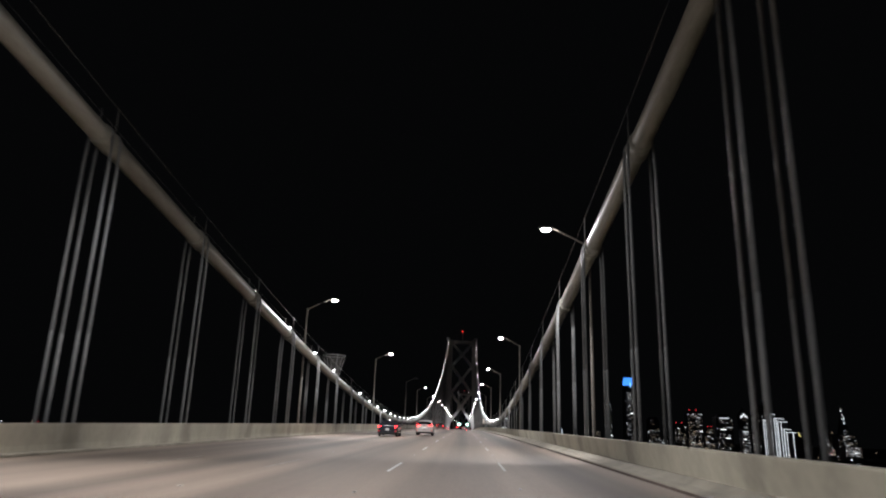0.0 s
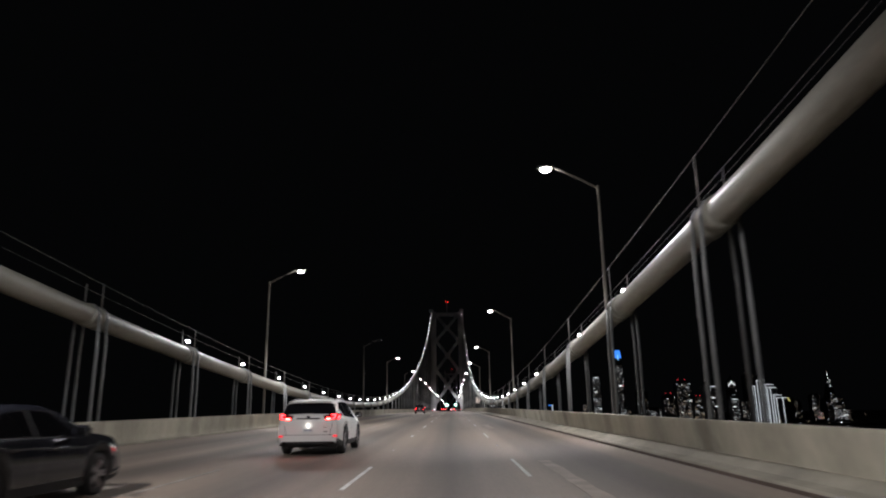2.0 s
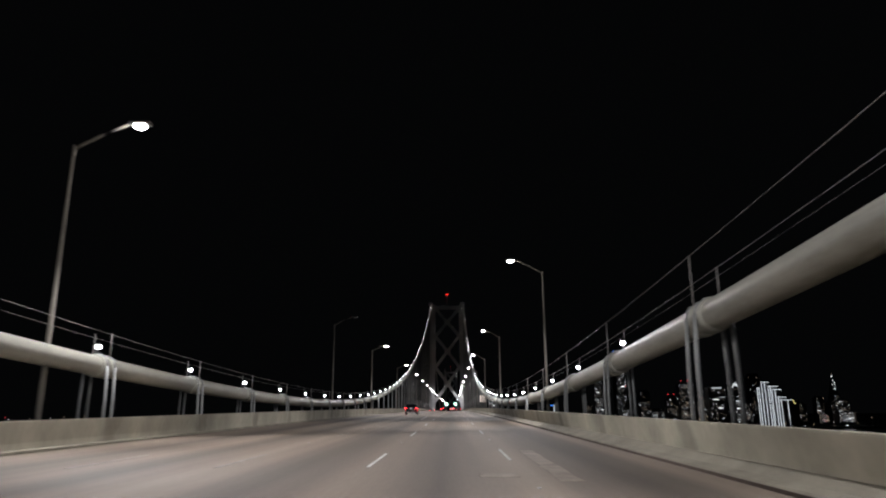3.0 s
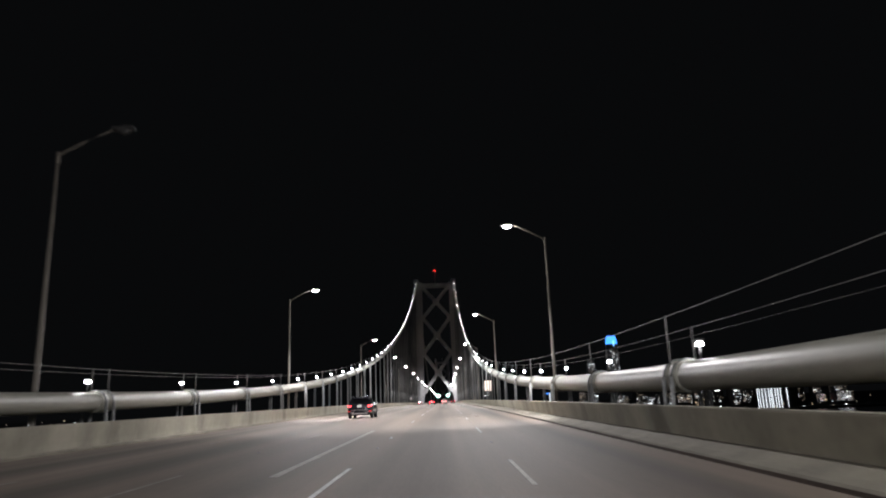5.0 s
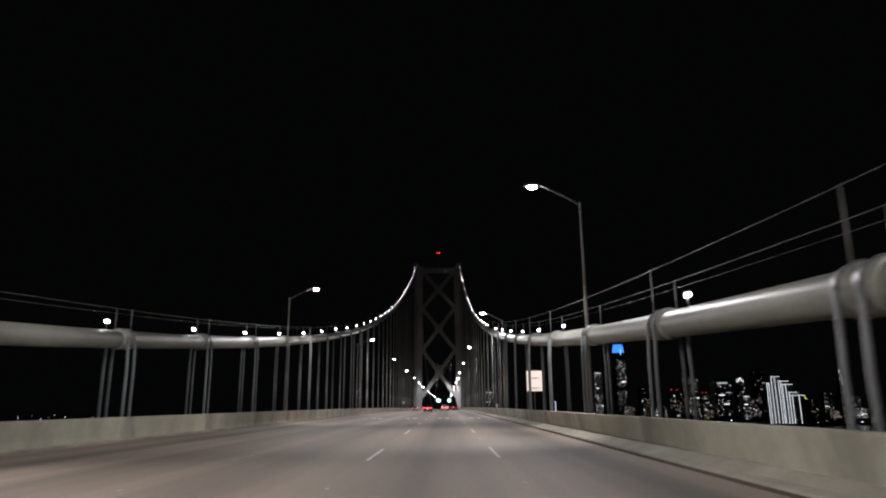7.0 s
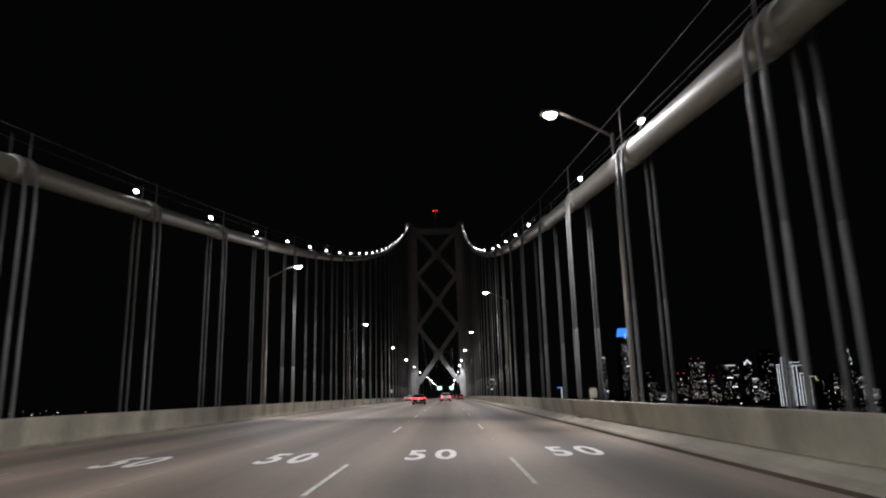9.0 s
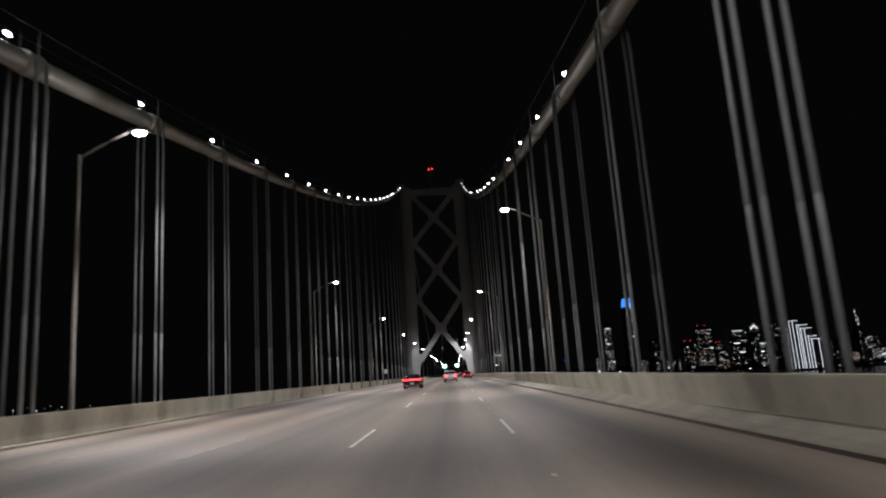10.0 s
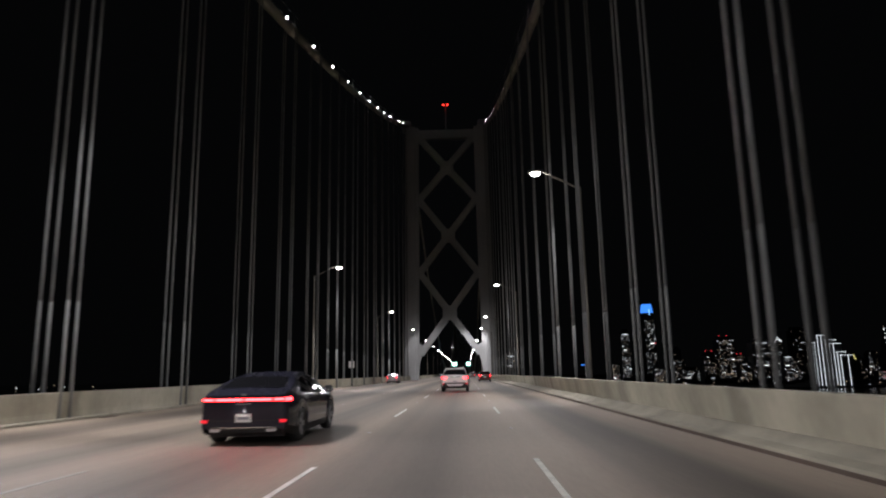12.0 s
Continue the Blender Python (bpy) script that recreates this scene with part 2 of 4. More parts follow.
# dark drain slots at the foot of the barriers
for x, y, z in ((5.37, 187.3, 0.268), (5.37, 268.9, 0.268), (-12.75, 345.6, 0.0)):
    slot = part("drain_slot", bevel_box(-0.075 if z else -0.14, 0.055 if z else 0.14, 0.0, 0.85, -0.02, 0.012, 0.006), M_CURB_FACE, right_curb if z else left_curb)
    slot.location = (x, y, road_z(y + 0.4) + z)

water = mesh_object("water", [(-6000, -3000, -62), (6000, -3000, -62), (6000, 9000, -62), (-6000, 9000, -62)], [(0, 1, 2, 3)], M_WATER)
tagged(water, "black bay water at night", "water", kind="structure")

# lane lines: dashes of 4 m at 15.3 m, set out anew where two runs of paint meet; a few are worn to stumps
DASH_X, DASH_0, DASH_STEP, DASH_LEN, RUN_END = (1.27, -2.06, -5.48, -8.86), 266.8, 15.3, 4.1, 132.0
STUMPS = {(1, 80): [(3.5, 4.6)], (1, 159): [(-1.0, -0.3)], (1, 175): [(-0.9, 0.5), (1.3, 2.1)]}


def dash_starts(line):
    first = [34.2 + (1.7 if line == 0 else 0.0) + k * DASH_STEP for k in range(-5, 7)]
    return [y for y in first if y < RUN_END] + [DASH_0 + (0.6 if line == 0 else 0.0) + k * DASH_STEP for k in range(-8, 30)]


for line, x in enumerate(DASH_X):
    for y in dash_starts(line):
        for b0, b1 in STUMPS.get((line, int(y)), [(0.0, DASH_LEN)]):
            v, f = box_data(x - 0.041, x + 0.041, b0, b1, 0.0, 0.005)
            ob = mesh_object("lane_dash", [(a, b, c + road_z(y + b) - road_z(y)) for a, b, c in v], f, (M_WORN, M_PAINT, M_FAINT, M_FAINT)[line], road)
            ob.location = (0, y, road_z(y) + 0.001)

# ---- main cables ----
def cable_z(y):
    """Height of the cable's middle: main span, then the two side spans beyond the tower."""
    top = 1.63 + 5.63e-4 * (TOWER_Y - 150.06) ** 2 - 0.0035 * (TOWER_Y - 265.0)
    if y <= TOWER_Y:
        return 1.63 + 5.63e-4 * (y - 150.06) ** 2 - 0.0035 * max(0.0, y - 265.0)
    u = (y - TOWER_Y) / 354.0
    if u > 1:
        u = 2 - u
    low = road_z(TOWER_Y + 354) + 1.5
    return top + (low - top) * u - 4 * 15.0 * u * (1 - u)


def bead_z(y):
    """Height of the small lamps."""
    return max(2.406 + 5.466e-4 * (y - 150.06) ** 2, cable_z(y) + 0.45 + 0.3 * min(1.0, max(0.0, (y - 215.0) / 50.0))) if y <= TOWER_Y else cable_z(y) + 0.6


def drift(y):
    """The cables and towers stand a little to the right of the lanes' line far along."""
    return 0.5 * min(1.0, max(0.0, (y - 250.0) / (TOWER_Y - 250.0)))


def cable_points(x, y0, y1, step, up=0.0):
    n = int((y1 - y0) / step)
    return [(x + drift(y0 + (y1 - y0) * i / n), y0 + (y1 - y0) * i / n, cable_z(y0 + (y1 - y0) * i / n) + up) for i in range(n + 1)]


CABLE_R = 0.37
HAND_ROPES = {"left": ((0.33, 1.22, 0.009), (-0.33, 1.10, 0.007)), "right": ((-0.33, 1.55, 0.009), (0.33, 1.25, 0.008), (0.33, 1.03, 0.004))}
for x, side in ((XL, "left"), (XR, "right")):
    c = empty("main_cable")
    tagged(c, "thick pale grey main suspension cable, lit by small lamps", "cable", "main cables")
    tube("cable_body", cable_points(x, -80, TOWER_Y, 3.0), CABLE_R, M_CABLE, c, sides=16)
    tube("cable_body", cable_points(x, TOWER_Y, FAR_TOWER_Y, 8.0), CABLE_R, M_CABLE, c, sides=10)
    for dx, up, r in HAND_ROPES[side]:
        tube("hand_rope", cable_points(x + dx, -80, TOWER_Y - 6, 4.572, up), r, M_WIRE, c, sides=5)

# ---- suspenders: band, four ropes with guards, and posts at each station ----
for x in (XL, XR):
    for k in range(-10, 48):
        y = STATION + k * PITCH + float(np.interp(k, (-3, 0, 4, 17, 25, 31, 35), (-0.8, -0.5, -0.1, 1.3, 1.2, 0.75, 1.0)))
        zc, zr = cable_z(y), road_z(y)
        t = empty("suspender", x + drift(y), y, zr)
        tagged(t, "group of steel suspender ropes hanging from a clamp", "suspender", "suspenders of the bridge")
        slope = math.atan((cable_z(y + 1) - cable_z(y - 1)) / 2)

        def on_cable(s):
            return (0, s * math.cos(slope), zc - zr + s * math.sin(slope))
        clamp = tube("clamp", [on_cable(q) for q in (-0.52, -0.50, -0.49, -0.10, -0.09, 0.09, 0.10, 0.49, 0.50, 0.52)],
                     [0.372, 0.41, 0.425, 0.425, 0.405, 0.405, 0.425, 0.425, 0.41, 0.372], M_CABLE, t, sides=18)
        for dy in (-0.29, 0.29):
            tube("saddle_groove", [(0.42 * math.cos(g), dy * math.cos(slope) - 0.42 * math.sin(g) * math.sin(slope), zc - zr + dy * math.sin(slope) + 0.42 * math.sin(g) * math.cos(slope)) for g in [math.pi * i / 8 for i in range(9)]], 0.055, M_ROPE, clamp, sides=6)
        for side in (-1, 1):
            for dy in (-0.29, 0.29):
                top = zc - zr + dy * math.tan(slope)
                tube("rope", [(side * 0.48, dy, -0.6), (side * 0.48, dy, max(0.2, top - 1.2)), (side * 0.44, dy, top)], 0.054, M_ROPE, t, sides=7)
                if top > 5.5:
                    tube("rope_guard", [(side * 0.48, dy, -0.55), (side * 0.48, dy, 3.93), (side * 0.48, dy, 3.98)], [0.059, 0.059, 0.055], M_ROPE, t, sides=8)
            tube("hand_post", [(side * 0.33, 0.0, zc - zr + 0.3), (side * 0.33, 0.0, zc - zr + (1.58 if x > 0 and side < 0 else 1.27))], 0.020, M_WIRE, t, sides=5)

# ---- small lamps on the cables ----
DARK_BEADS = {(BEAD_L, k) for k in (-10, -9, -8, -7, -6, -5, -4, -3, -2, -1, 4, 45)} | {(BEAD_R, k) for k in [*range(-10, 4), 6, 19, 26, 32, 38, 39, 41, 42, 46]}


def bead_lamp(x, y):
    z, zc = bead_z(y), cable_z(y)
    if x > 0:    # farther along they sit nearer to the cable's middle
        x -= 0.22 * min(1.0, max(0.0, (y - 220.0) / 40.0))
    t = empty("cable_lamp", x + drift(y), y, z)
    tagged(t, "small white lamp on a bracket above the main cable", "lamp", "lamps on the main cables")
    part("lens", bevel_box(-0.065, 0.065, -0.09, 0.09, -0.055, 0.045, 0.02), M_BEAD, t)
    part("housing", bevel_box(-0.085, 0.085, -0.11, 0.11, 0.052, 0.115, 0.02), M_DARK, t)
    tube("bracket", [(0, 0, zc - z + 0.25), (0, 0, -0.062)], 0.02, M_DARK, t, sides=5)
    return t


for x in (BEAD_L, BEAD_R):
    for k in range(-10, 48):
        if (x, k) not in DARK_BEADS:
            bead_lamp(x, STATION + k * PITCH)
    for k in range(62, 77, 2):
        bead_lamp(x, TOWER_Y + k * PITCH)


# ---- street lamps ----
def street_lamp(y, left, lit):
    px, hx = (-14.15, -11.77) if left else (6.62, 4.27)
    knee, high, inward = (10.75, 11.62, 34) if left else (10.95, 11.90, 28)
    s = 1 if left else -1
    zr = road_z(y)
    t = empty("street_lamp", px, y, zr)
    tagged(t, "tall grey street lamp with a bent arm" + ("" if lit else ", unlit"), "street lamp", "street lamps along the deck")
    reach = abs(hx - px)
    tube("pole", [(0, 0, -0.6), (0, 0, 0.6), (0, 0, knee)], [0.11, 0.10, 0.055], M_POLE, t, sides=10)
    tube("collar", [(0, 0, knee - 0.35), (0, 0, knee - 0.33), (0, 0, knee + 0.06), (0, 0, knee + 0.09)], [0.06, 0.075, 0.075, 0.03], M_POLE, t, sides=10)
    rise = high - knee
    tube("arm", [(0, 0, knee - 0.08), (s * 0.25, 0, knee + 0.10 * rise), (s * 0.9, 0, knee + 0.48 * rise), (s * 1.5, 0, knee + 0.80 * rise), (s * (reach - 0.36), 0, high + 0.04)], [0.045, 0.045, 0.042, 0.038, 0.034], M_POLE, t, sides=8)
    head = part("head", bevel_box(-0.42, 0.42, -0.17, 0.17, -0.02, 0.12, 0.04), M_DARK, t)
    head.location = (s * reach, 0, high)
    bm = bmesh.new()
    bmesh.ops.create_uvsphere(bm, u_segments=14, v_segments=8, radius=1.0)
    bmesh.ops.delete(bm, geom=[v for v in bm.verts if v.co.z > 0.05], context="VERTS")
    bmesh.ops.transform(bm, matrix=Matrix.Diagonal((0.26, 0.16, 0.15, 1)), verts=bm.verts)
    bmesh.ops.translate(bm, vec=(0, 0, -0.022), verts=bm.verts)
    part("lens", bm, M_LED if lit else M_DARK, head, "bowl-shaped glass lens")
    if lit and -60 < y < 620:
        # the lens throws along the lanes both ways, a little inwards, and spills some light around
        for kind, watts, z, tilt, turn in (("SPOT", DOWN_WATTS, high - 0.28, 0, -22 * s), ("SPOT", ALONG_WATTS, high - 0.31, 44, -inward * s), ("SPOT", ALONG_WATTS, high - 0.31, -44, -inward * s), ("POINT", SPILL_WATTS, high - 0.34, 0, 0)):
            d = bpy.data.lights.new("street_light", kind)
            d.specular_factor = 0.4
            d.energy, d.color = watts * DIM.get(y, 1.0) * (1.0 if left else 0.80), LAMP_COLOUR
            d.shadow_soft_size = 0.14
            if kind == "SPOT":
                d.spot_size, d.spot_blend = radians(96), 0.5
            o = new("street_light", d)
            o.matrix_world = pose(hx, y, zr + z, tilt, turn, 0)


for y in LAMPS_RIGHT:
    street_lamp(y, False, True)
for y in LAMPS_LEFT:
    street_lamp(y, True, y not in DARK_LEFT)


# ---- towers ----
def beam(name, a, b, w, d, parent, mat=M_STEEL):
    """A riveted box member from a to b, w wide in the tower's plane and d deep along the bridge, with proud flanges."""
    a, b = Vector(a), Vector(b)
    along = (b - a).normalized()
    across = Vector((0, 1, 0)).cross(along).normalized()
    verts, faces = [], []
    for u0, u1, d0, d1 in ((-w / 2, w / 2, -d / 2 + 0.12, d / 2 - 0.12), (-w / 2, -w / 2 + 0.28, -d / 2, d / 2), (w / 2 - 0.28, w / 2, -d / 2, d / 2)):
        v = [p + across * u + Vector((0, q, 0)) for p in (a, b) for q in (d0, d1) for u in (u0, u1)]
        k = len(verts)
        verts += [tuple(q) for q in v]
        faces += [tuple(i + k for i in f) for f in box_data(0, 1, 0, 1, 0, 1)[1]]
    return mesh_object(name, verts, faces, mat, parent)


def tower(y, beacons=True):
    zr = road_z(y)
    t = empty("bridge_tower", (XL + XR) / 2 + drift(y), y, zr)
    tagged(t, "tall grey riveted steel bridge tower with crossed bracing", "bridge tower", "towers of the bridge")
    half = (XR - XL) / 2
    top = 64.5
    for s in (-1, 1):
        x = s * half
        verts, faces = [], []
        for z0, z1, c0, c1, w0, w1, dep in ((-60, 6, 9.95, 9.50, 1.75, 1.62, 2.7), (6, 30, 9.50, 9.20, 1.62, 1.75, 2.6), (30, top, 9.20, 8.95, 1.75, 1.75, 2.4)):
            for (a0, a1, e) in ((-1, 1, 0.62), (-0.55, 0.55, 1.0)):
                v = [(s * c + a * w, q * dep * e, z) for z, c, w in ((z0, c0, w0), (z1, c1, w1)) for q in (-1, 1) for a in (a0, a1)]
                grow((verts, faces), v, box_data(0, 1, 0, 1, 0, 1)[1])
        mesh_object("leg", verts, faces, M_STEEL, t)
        part("saddle", bevel_box(x - 1.7, x + 0.9, -2.6, 2.6, top, top + 1.6, 0.3), M_STEEL, t)
    inner = 7.35
    nodes = (6.2, 26.4, 45.4, 62.4)
    for z0, z1 in zip(nodes, nodes[1:]):
        m = (z0 + z1) / 2
        for s in (-1, 1):
            beam("brace", (s * inner, 0, z0), (-s * inner, 0, z1), 1.55, 1.5 if s > 0 else 1.46, t)
        part("gusset", bevel_box(-1.75, 1.75, -0.8, 0.8, m - 1.75, m + 1.75, 0.5), M_STEEL, t)
    # rounded knees at the portal and plates where the braces meet the legs
    for s in (-1, 1):
        knee = [(inner + 0.6, 9.0), (inner - 1.2, 7.9), (inner - 0.30, 6.0), (inner + 0.25, 4.2), (inner + 0.50, 2.2), (inner + 0.75, 0.6)]
        n = len(knee)
        verts = [(s * x, q, z) for q in (-0.7, 0.7) for x, z in knee]
        faces = [tuple(range(n)), tuple(range(n, 2 * n))[::-1]] + [((i + 1) % n, i, n + i, n + (i + 1) % n) for i in range(n)]
        mesh_object("knee", verts, faces if s < 0 else [f[::-1] for f in faces], M_STEEL, t)
        for z in nodes[1:3]:
            x0, x1 = sorted((s * (inner - 1.0), s * (inner + 0.1)))
            part("node_plate", bevel_box(x0, x1, -0.85, 0.85, z - 1.9, z + 1.9, 0.45), M_STEEL, t)
    beam("strut", (-inner, 0, top - 1.6), (inner, 0, top - 1.6), 2.2, 1.8, t)
    tube("mast", [(0, 0, top - 0.5), (0, 0, top + 6.6)], 0.12, M_STEEL, t)
    for dx in (-0.55, 0.55) if beacons else (0.0,):
        part("beacon", bevel_box(dx - 0.14, dx + 0.14, -0.14, 0.14, top + 6.6, top + 6.9, 0.06), M_RED, t)
    return t


tower(TOWER_Y)
tower(FAR_TOWER_Y, False)

# ---- speed figures painted on the lanes ----
M_FIGURE = material("figure_paint", (0.66, 0.65, 0.63), 0.6, vary=0.4, scale=2.0, fine=18.0)


def painted_figures(x, y):
    """The number 50, drawn long on the road."""
    t = empty("speed_marking", x, y, road_z(y))
    tagged(t, "worn white 50 speed figures painted on the lane", "road marking", "speed markings across the lanes")
    for ch, dx in (("5", -0.33), ("0", 0.33)):
        c = bpy.data.curves.new("figure", "FONT")
        c.body, c.align_x, c.size, c.extrude, c.offset = ch, "CENTER", 1.0, 0.002, 0.022
        o = new("figure_curve", c)
        bpy.context.view_layer.update()
        me = bpy.data.meshes.new_from_object(o.evaluated_get(bpy.context.evaluated_depsgraph_get()))
        bpy.data.objects.remove(o)
        me.transform(Matrix.Diagonal((1.0, 3.1, 1, 1)))
        me.materials.clear()
        me.materials.append(M_FIGURE)
        f = new("figure", me)
        f.parent = t
        f.location = (dx, 0, 0.005)


for x in (-7.17, -3.65, -0.42, 2.80):
    painted_figures(x, 256.3)

# a paler strip of old paint left on the deck, and ragged strips of pale mortar over the joints
def flat_piece(name, mat, x0, x1, y0, y1, seed):
    """A thin patch on the deck with an uneven outline."""
    r, n = random.Random(seed), 9
    ragged = 0.10 * min(x1 - x0, y1 - y0)
    ring = [(x0 + (x1 - x0) * i / n, y0) for i in range(n)] + [(x1, y0 + (y1 - y0) * i / n) for i in range(n)]
    ring += [(x1 - (x1 - x0) * i / n, y1) for i in range(n)] + [(x0, y1 - (y1 - y0) * i / n) for i in range(n)]
    ring = [(a + r.uniform(-ragged, ragged), b + r.uniform(-ragged, ragged)) for a, b in ring]
    ym, k = (y0 + y1) / 2, len(ring)
    verts = [(a, b - ym, road_z(b) - road_z(ym) + h) for h in (0.0, 0.004) for a, b in ring]
    ob = mesh_object(name, verts, [tuple(range(k, 2 * k))] + [(i, (i + 1) % k, k + (i + 1) % k, k + i) for i in range(k)], mat, road)
    ob.location = (0, ym, road_z(ym) + 0.001)


flat_piece("old_lane_strip", M_WORN, -3.44, -3.28, 147.5, 165.0, 1)
flat_piece("repair_strip", M_PATCH, 0.35, 2.35, 183.2, 184.3, 2)
flat_piece("repair_strip", M_PATCH, 1.95, 2.35, 184.5, 190.5, 3)
flat_piece("repair_strip", M_PATCH, 1.80, 2.20, 92.5, 100.5, 4)
flat_piece("repair_strip", M_PATCH, 0.40, 1.10, 93.2, 93.9, 5)
flat_piece("repair_strip", M_PATCH, 1.85, 2.15, 62.0, 70.0, 6)

# small lane reflectors between the dashes
M_STUD = material("lane_stud", (0.45, 0.44, 0.42), 0.35, vary=0.1)
stud = part("lane_stud", bevel_box(-0.035, 0.035, -0.035, 0.035, 0, 0.014, 0.008), M_STUD, road)
stud.location = (DASH_X[3], DASH_0 - 5.6, road_z(DASH_0 - 5.6))
for x in DASH_X[:3]:
    for y in [q - 5.6 for q in dash_starts(DASH_X.index(x))[:34]]:
        s = stud.copy()
        scene.collection.objects.link(s)
        s.location = (x, y, road_z(y))

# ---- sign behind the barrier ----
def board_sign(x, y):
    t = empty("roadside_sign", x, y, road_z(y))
    tagged(t, "pale rectangular roadside sign board on a thin post, glow for thrown-back headlights", "sign")
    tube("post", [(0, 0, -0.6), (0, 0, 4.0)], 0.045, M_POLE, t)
    board = part("board", bevel_box(-0.60, 0.60, -0.075, -0.05, 2.33, 3.90, 0.01), M_SIGN_GLOW, t)
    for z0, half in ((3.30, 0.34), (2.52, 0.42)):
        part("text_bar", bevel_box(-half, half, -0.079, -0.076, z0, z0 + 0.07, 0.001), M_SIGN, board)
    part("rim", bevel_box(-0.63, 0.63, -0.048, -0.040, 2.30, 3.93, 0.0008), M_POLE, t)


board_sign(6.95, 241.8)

# call box behind the right barrier
box = empty("call_box", 6.0, 269.6, road_z(269.6))
tagged(box, "pale grey roadside call box on a short post", "call box")
tube("post", [(0, 0, -0.5), (0, 0, 1.0)], 0.05, M_POLE, box)
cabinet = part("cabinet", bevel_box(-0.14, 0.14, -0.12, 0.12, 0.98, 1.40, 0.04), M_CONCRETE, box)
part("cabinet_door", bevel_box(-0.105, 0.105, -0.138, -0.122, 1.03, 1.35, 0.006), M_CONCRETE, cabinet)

# a work basket of netting round one of the clamps of the left cable
M_NET = bpy.data.materials.new("grey_netting")
M_NET.use_nodes = True
nt = M_NET.node_tree
net_mix, net_clear = nt.nodes.new("ShaderNodeMixShader"), nt.nodes.new("ShaderNodeBsdfTransparent")
nt.nodes["Principled BSDF"].inputs["Base Color"].default_value = (0.30, 0.29, 0.27, 1)
nt.nodes["Principled BSDF"].inputs["Roughness"].default_value = 0.8
net_mix.inputs[0].default_value = 0.10
nt.links.new(net_clear.outputs[0], net_mix.inputs[1])
nt.links.new(nt.nodes["Principled BSDF"].outputs[0], net_mix.inputs[2])
nt.links.new(net_mix.outputs[0], nt.nodes["Material Output"].inputs["Surface"])
by = STATION + 3 * PITCH + 0.3
basket = empty("work_basket", XL - 0.15, by, cable_z(by))
tagged(basket, "flared grey netting basket fixed round the cable", "basket")
verts, faces = [], []
for z, r in ((-0.25, 0.55), (0.6, 0.85), (1.5, 1.15), (2.3, 1.38)):
    verts += [(r * 0.85 * math.cos(2 * math.pi * k / 24), r * math.sin(2 * math.pi * k / 24), z) for k in range(24)]
faces = [(i * 24 + k, i * 24 + (k + 1) % 24, (i + 1) * 24 + (k + 1) % 24, (i + 1) * 24 + k) for i in range(3) for k in range(24)]
mesh_object("netting", verts, faces, M_NET, basket, smooth=True)
tube("rim", [(1.38 * 0.85 * math.cos(2 * math.pi * k / 24), 1.38 * math.sin(2 * math.pi * k / 24), 2.3) for k in range(25)], 0.03, M_ROPE, basket, sides=6)
for k in range(6):
    c, s = math.cos(2 * math.pi * k / 6), math.sin(2 * math.pi * k / 6)
    tube("stay", [(0.55 * 0.85 * c, 0.55 * s, -0.25), (1.38 * 0.85 * c, 1.38 * s, 2.3)], 0.02, M_ROPE, basket, sides=5)

# small post sign on the left barrier
small = empty("small_sign", -13.9, 404.0, road_z(404.0))
tagged(small, "small white sign on a post behind the barrier", "sign")
tube("post", [(0, 0, -0.5), (0, 0, 3.0)], 0.035, M_POLE, small)
part("board", bevel_box(-0.35, 0.35, -0.06, -0.04, 2.2, 3.0, 0.008), M_SIGN, small)

# ---- gantry far beyond the tower, with green boards ----
M_GREEN = material("sign_green", (0.02, 0.20, 0.10), emit=(0.35, 1.0, 0.80), strength=1.3)
M_WHITE_GLOW = material("sign_white", (0.8, 0.8, 0.8), emit=(0.9, 1.0, 0.98), strength=7.0)
gy = 760.0
gz = road_z(gy)
gantry = empty("sign_gantry", 0, gy, gz)
tagged(gantry, "overhead steel sign gantry with two lit boards", "sign gantry")
for x in (-13.9, 6.0):
    tube("post", [(x, 0, -0.5), (x, 0, 8.2)], 0.2, M_POLE, gantry)
for z in (6.6, 8.0):
    tube("beam", [(-13.9, 0, z), (6.0, 0, z)], 0.10, M_POLE, gantry)
for x0, x1 in ((-8.6, -5.2), (0.9, 3.7)):
    b = part("board", bevel_box(x0, x1, -0.25, -0.15, 5.9, 8.5, 0.03), M_GREEN, gantry)
    part("text_bar", bevel_box(x0 + 0.4, x1 - 0.4, -0.29, -0.26, 7.4, 7.9, 0.01), M_WHITE_GLOW, b)
    part("text_bar", bevel_box(x0 + 0.6, x1 - 0.6, -0.29, -0.26, 6.5, 6.9, 0.01), M_WHITE_GLOW, b)

# ---- cars ----
M_GLASS = material("tinted_glass", (0.010, 0.010, 0.012), 0.0, vary=0.05, bump=0)
M_GLASS.node_tree.nodes["Principled BSDF"].inputs["Specular IOR Level"].default_value = 0.08
M_TYRE = material("tyre_rubber", (0.032, 0.032, 0.033), 0.75, vary=0.2, scale=6.0)
M_RIM = material("alloy_rim", (0.35, 0.35, 0.37), 0.3, metal=0.9, vary=0.1)
M_RIM_DARK = material("dark_alloy_rim", (0.36, 0.37, 0.41), 0.4, metal=0.4, vary=0.1)
M_TRIM = material("black_trim", (0.014, 0.014, 0.014), 0.75, vary=0.15)
M_CHROME = material("chrome", (0.75, 0.75, 0.77), 0.12, metal=1.0, vary=0.03, bump=0)
M_SKIRT = material("satin_silver_trim", (0.62, 0.62, 0.63), 0.4, metal=0.15, vary=0.1)
M_PLATE = material("number_plate", (0.75, 0.75, 0.74), 0.4, vary=0.05)
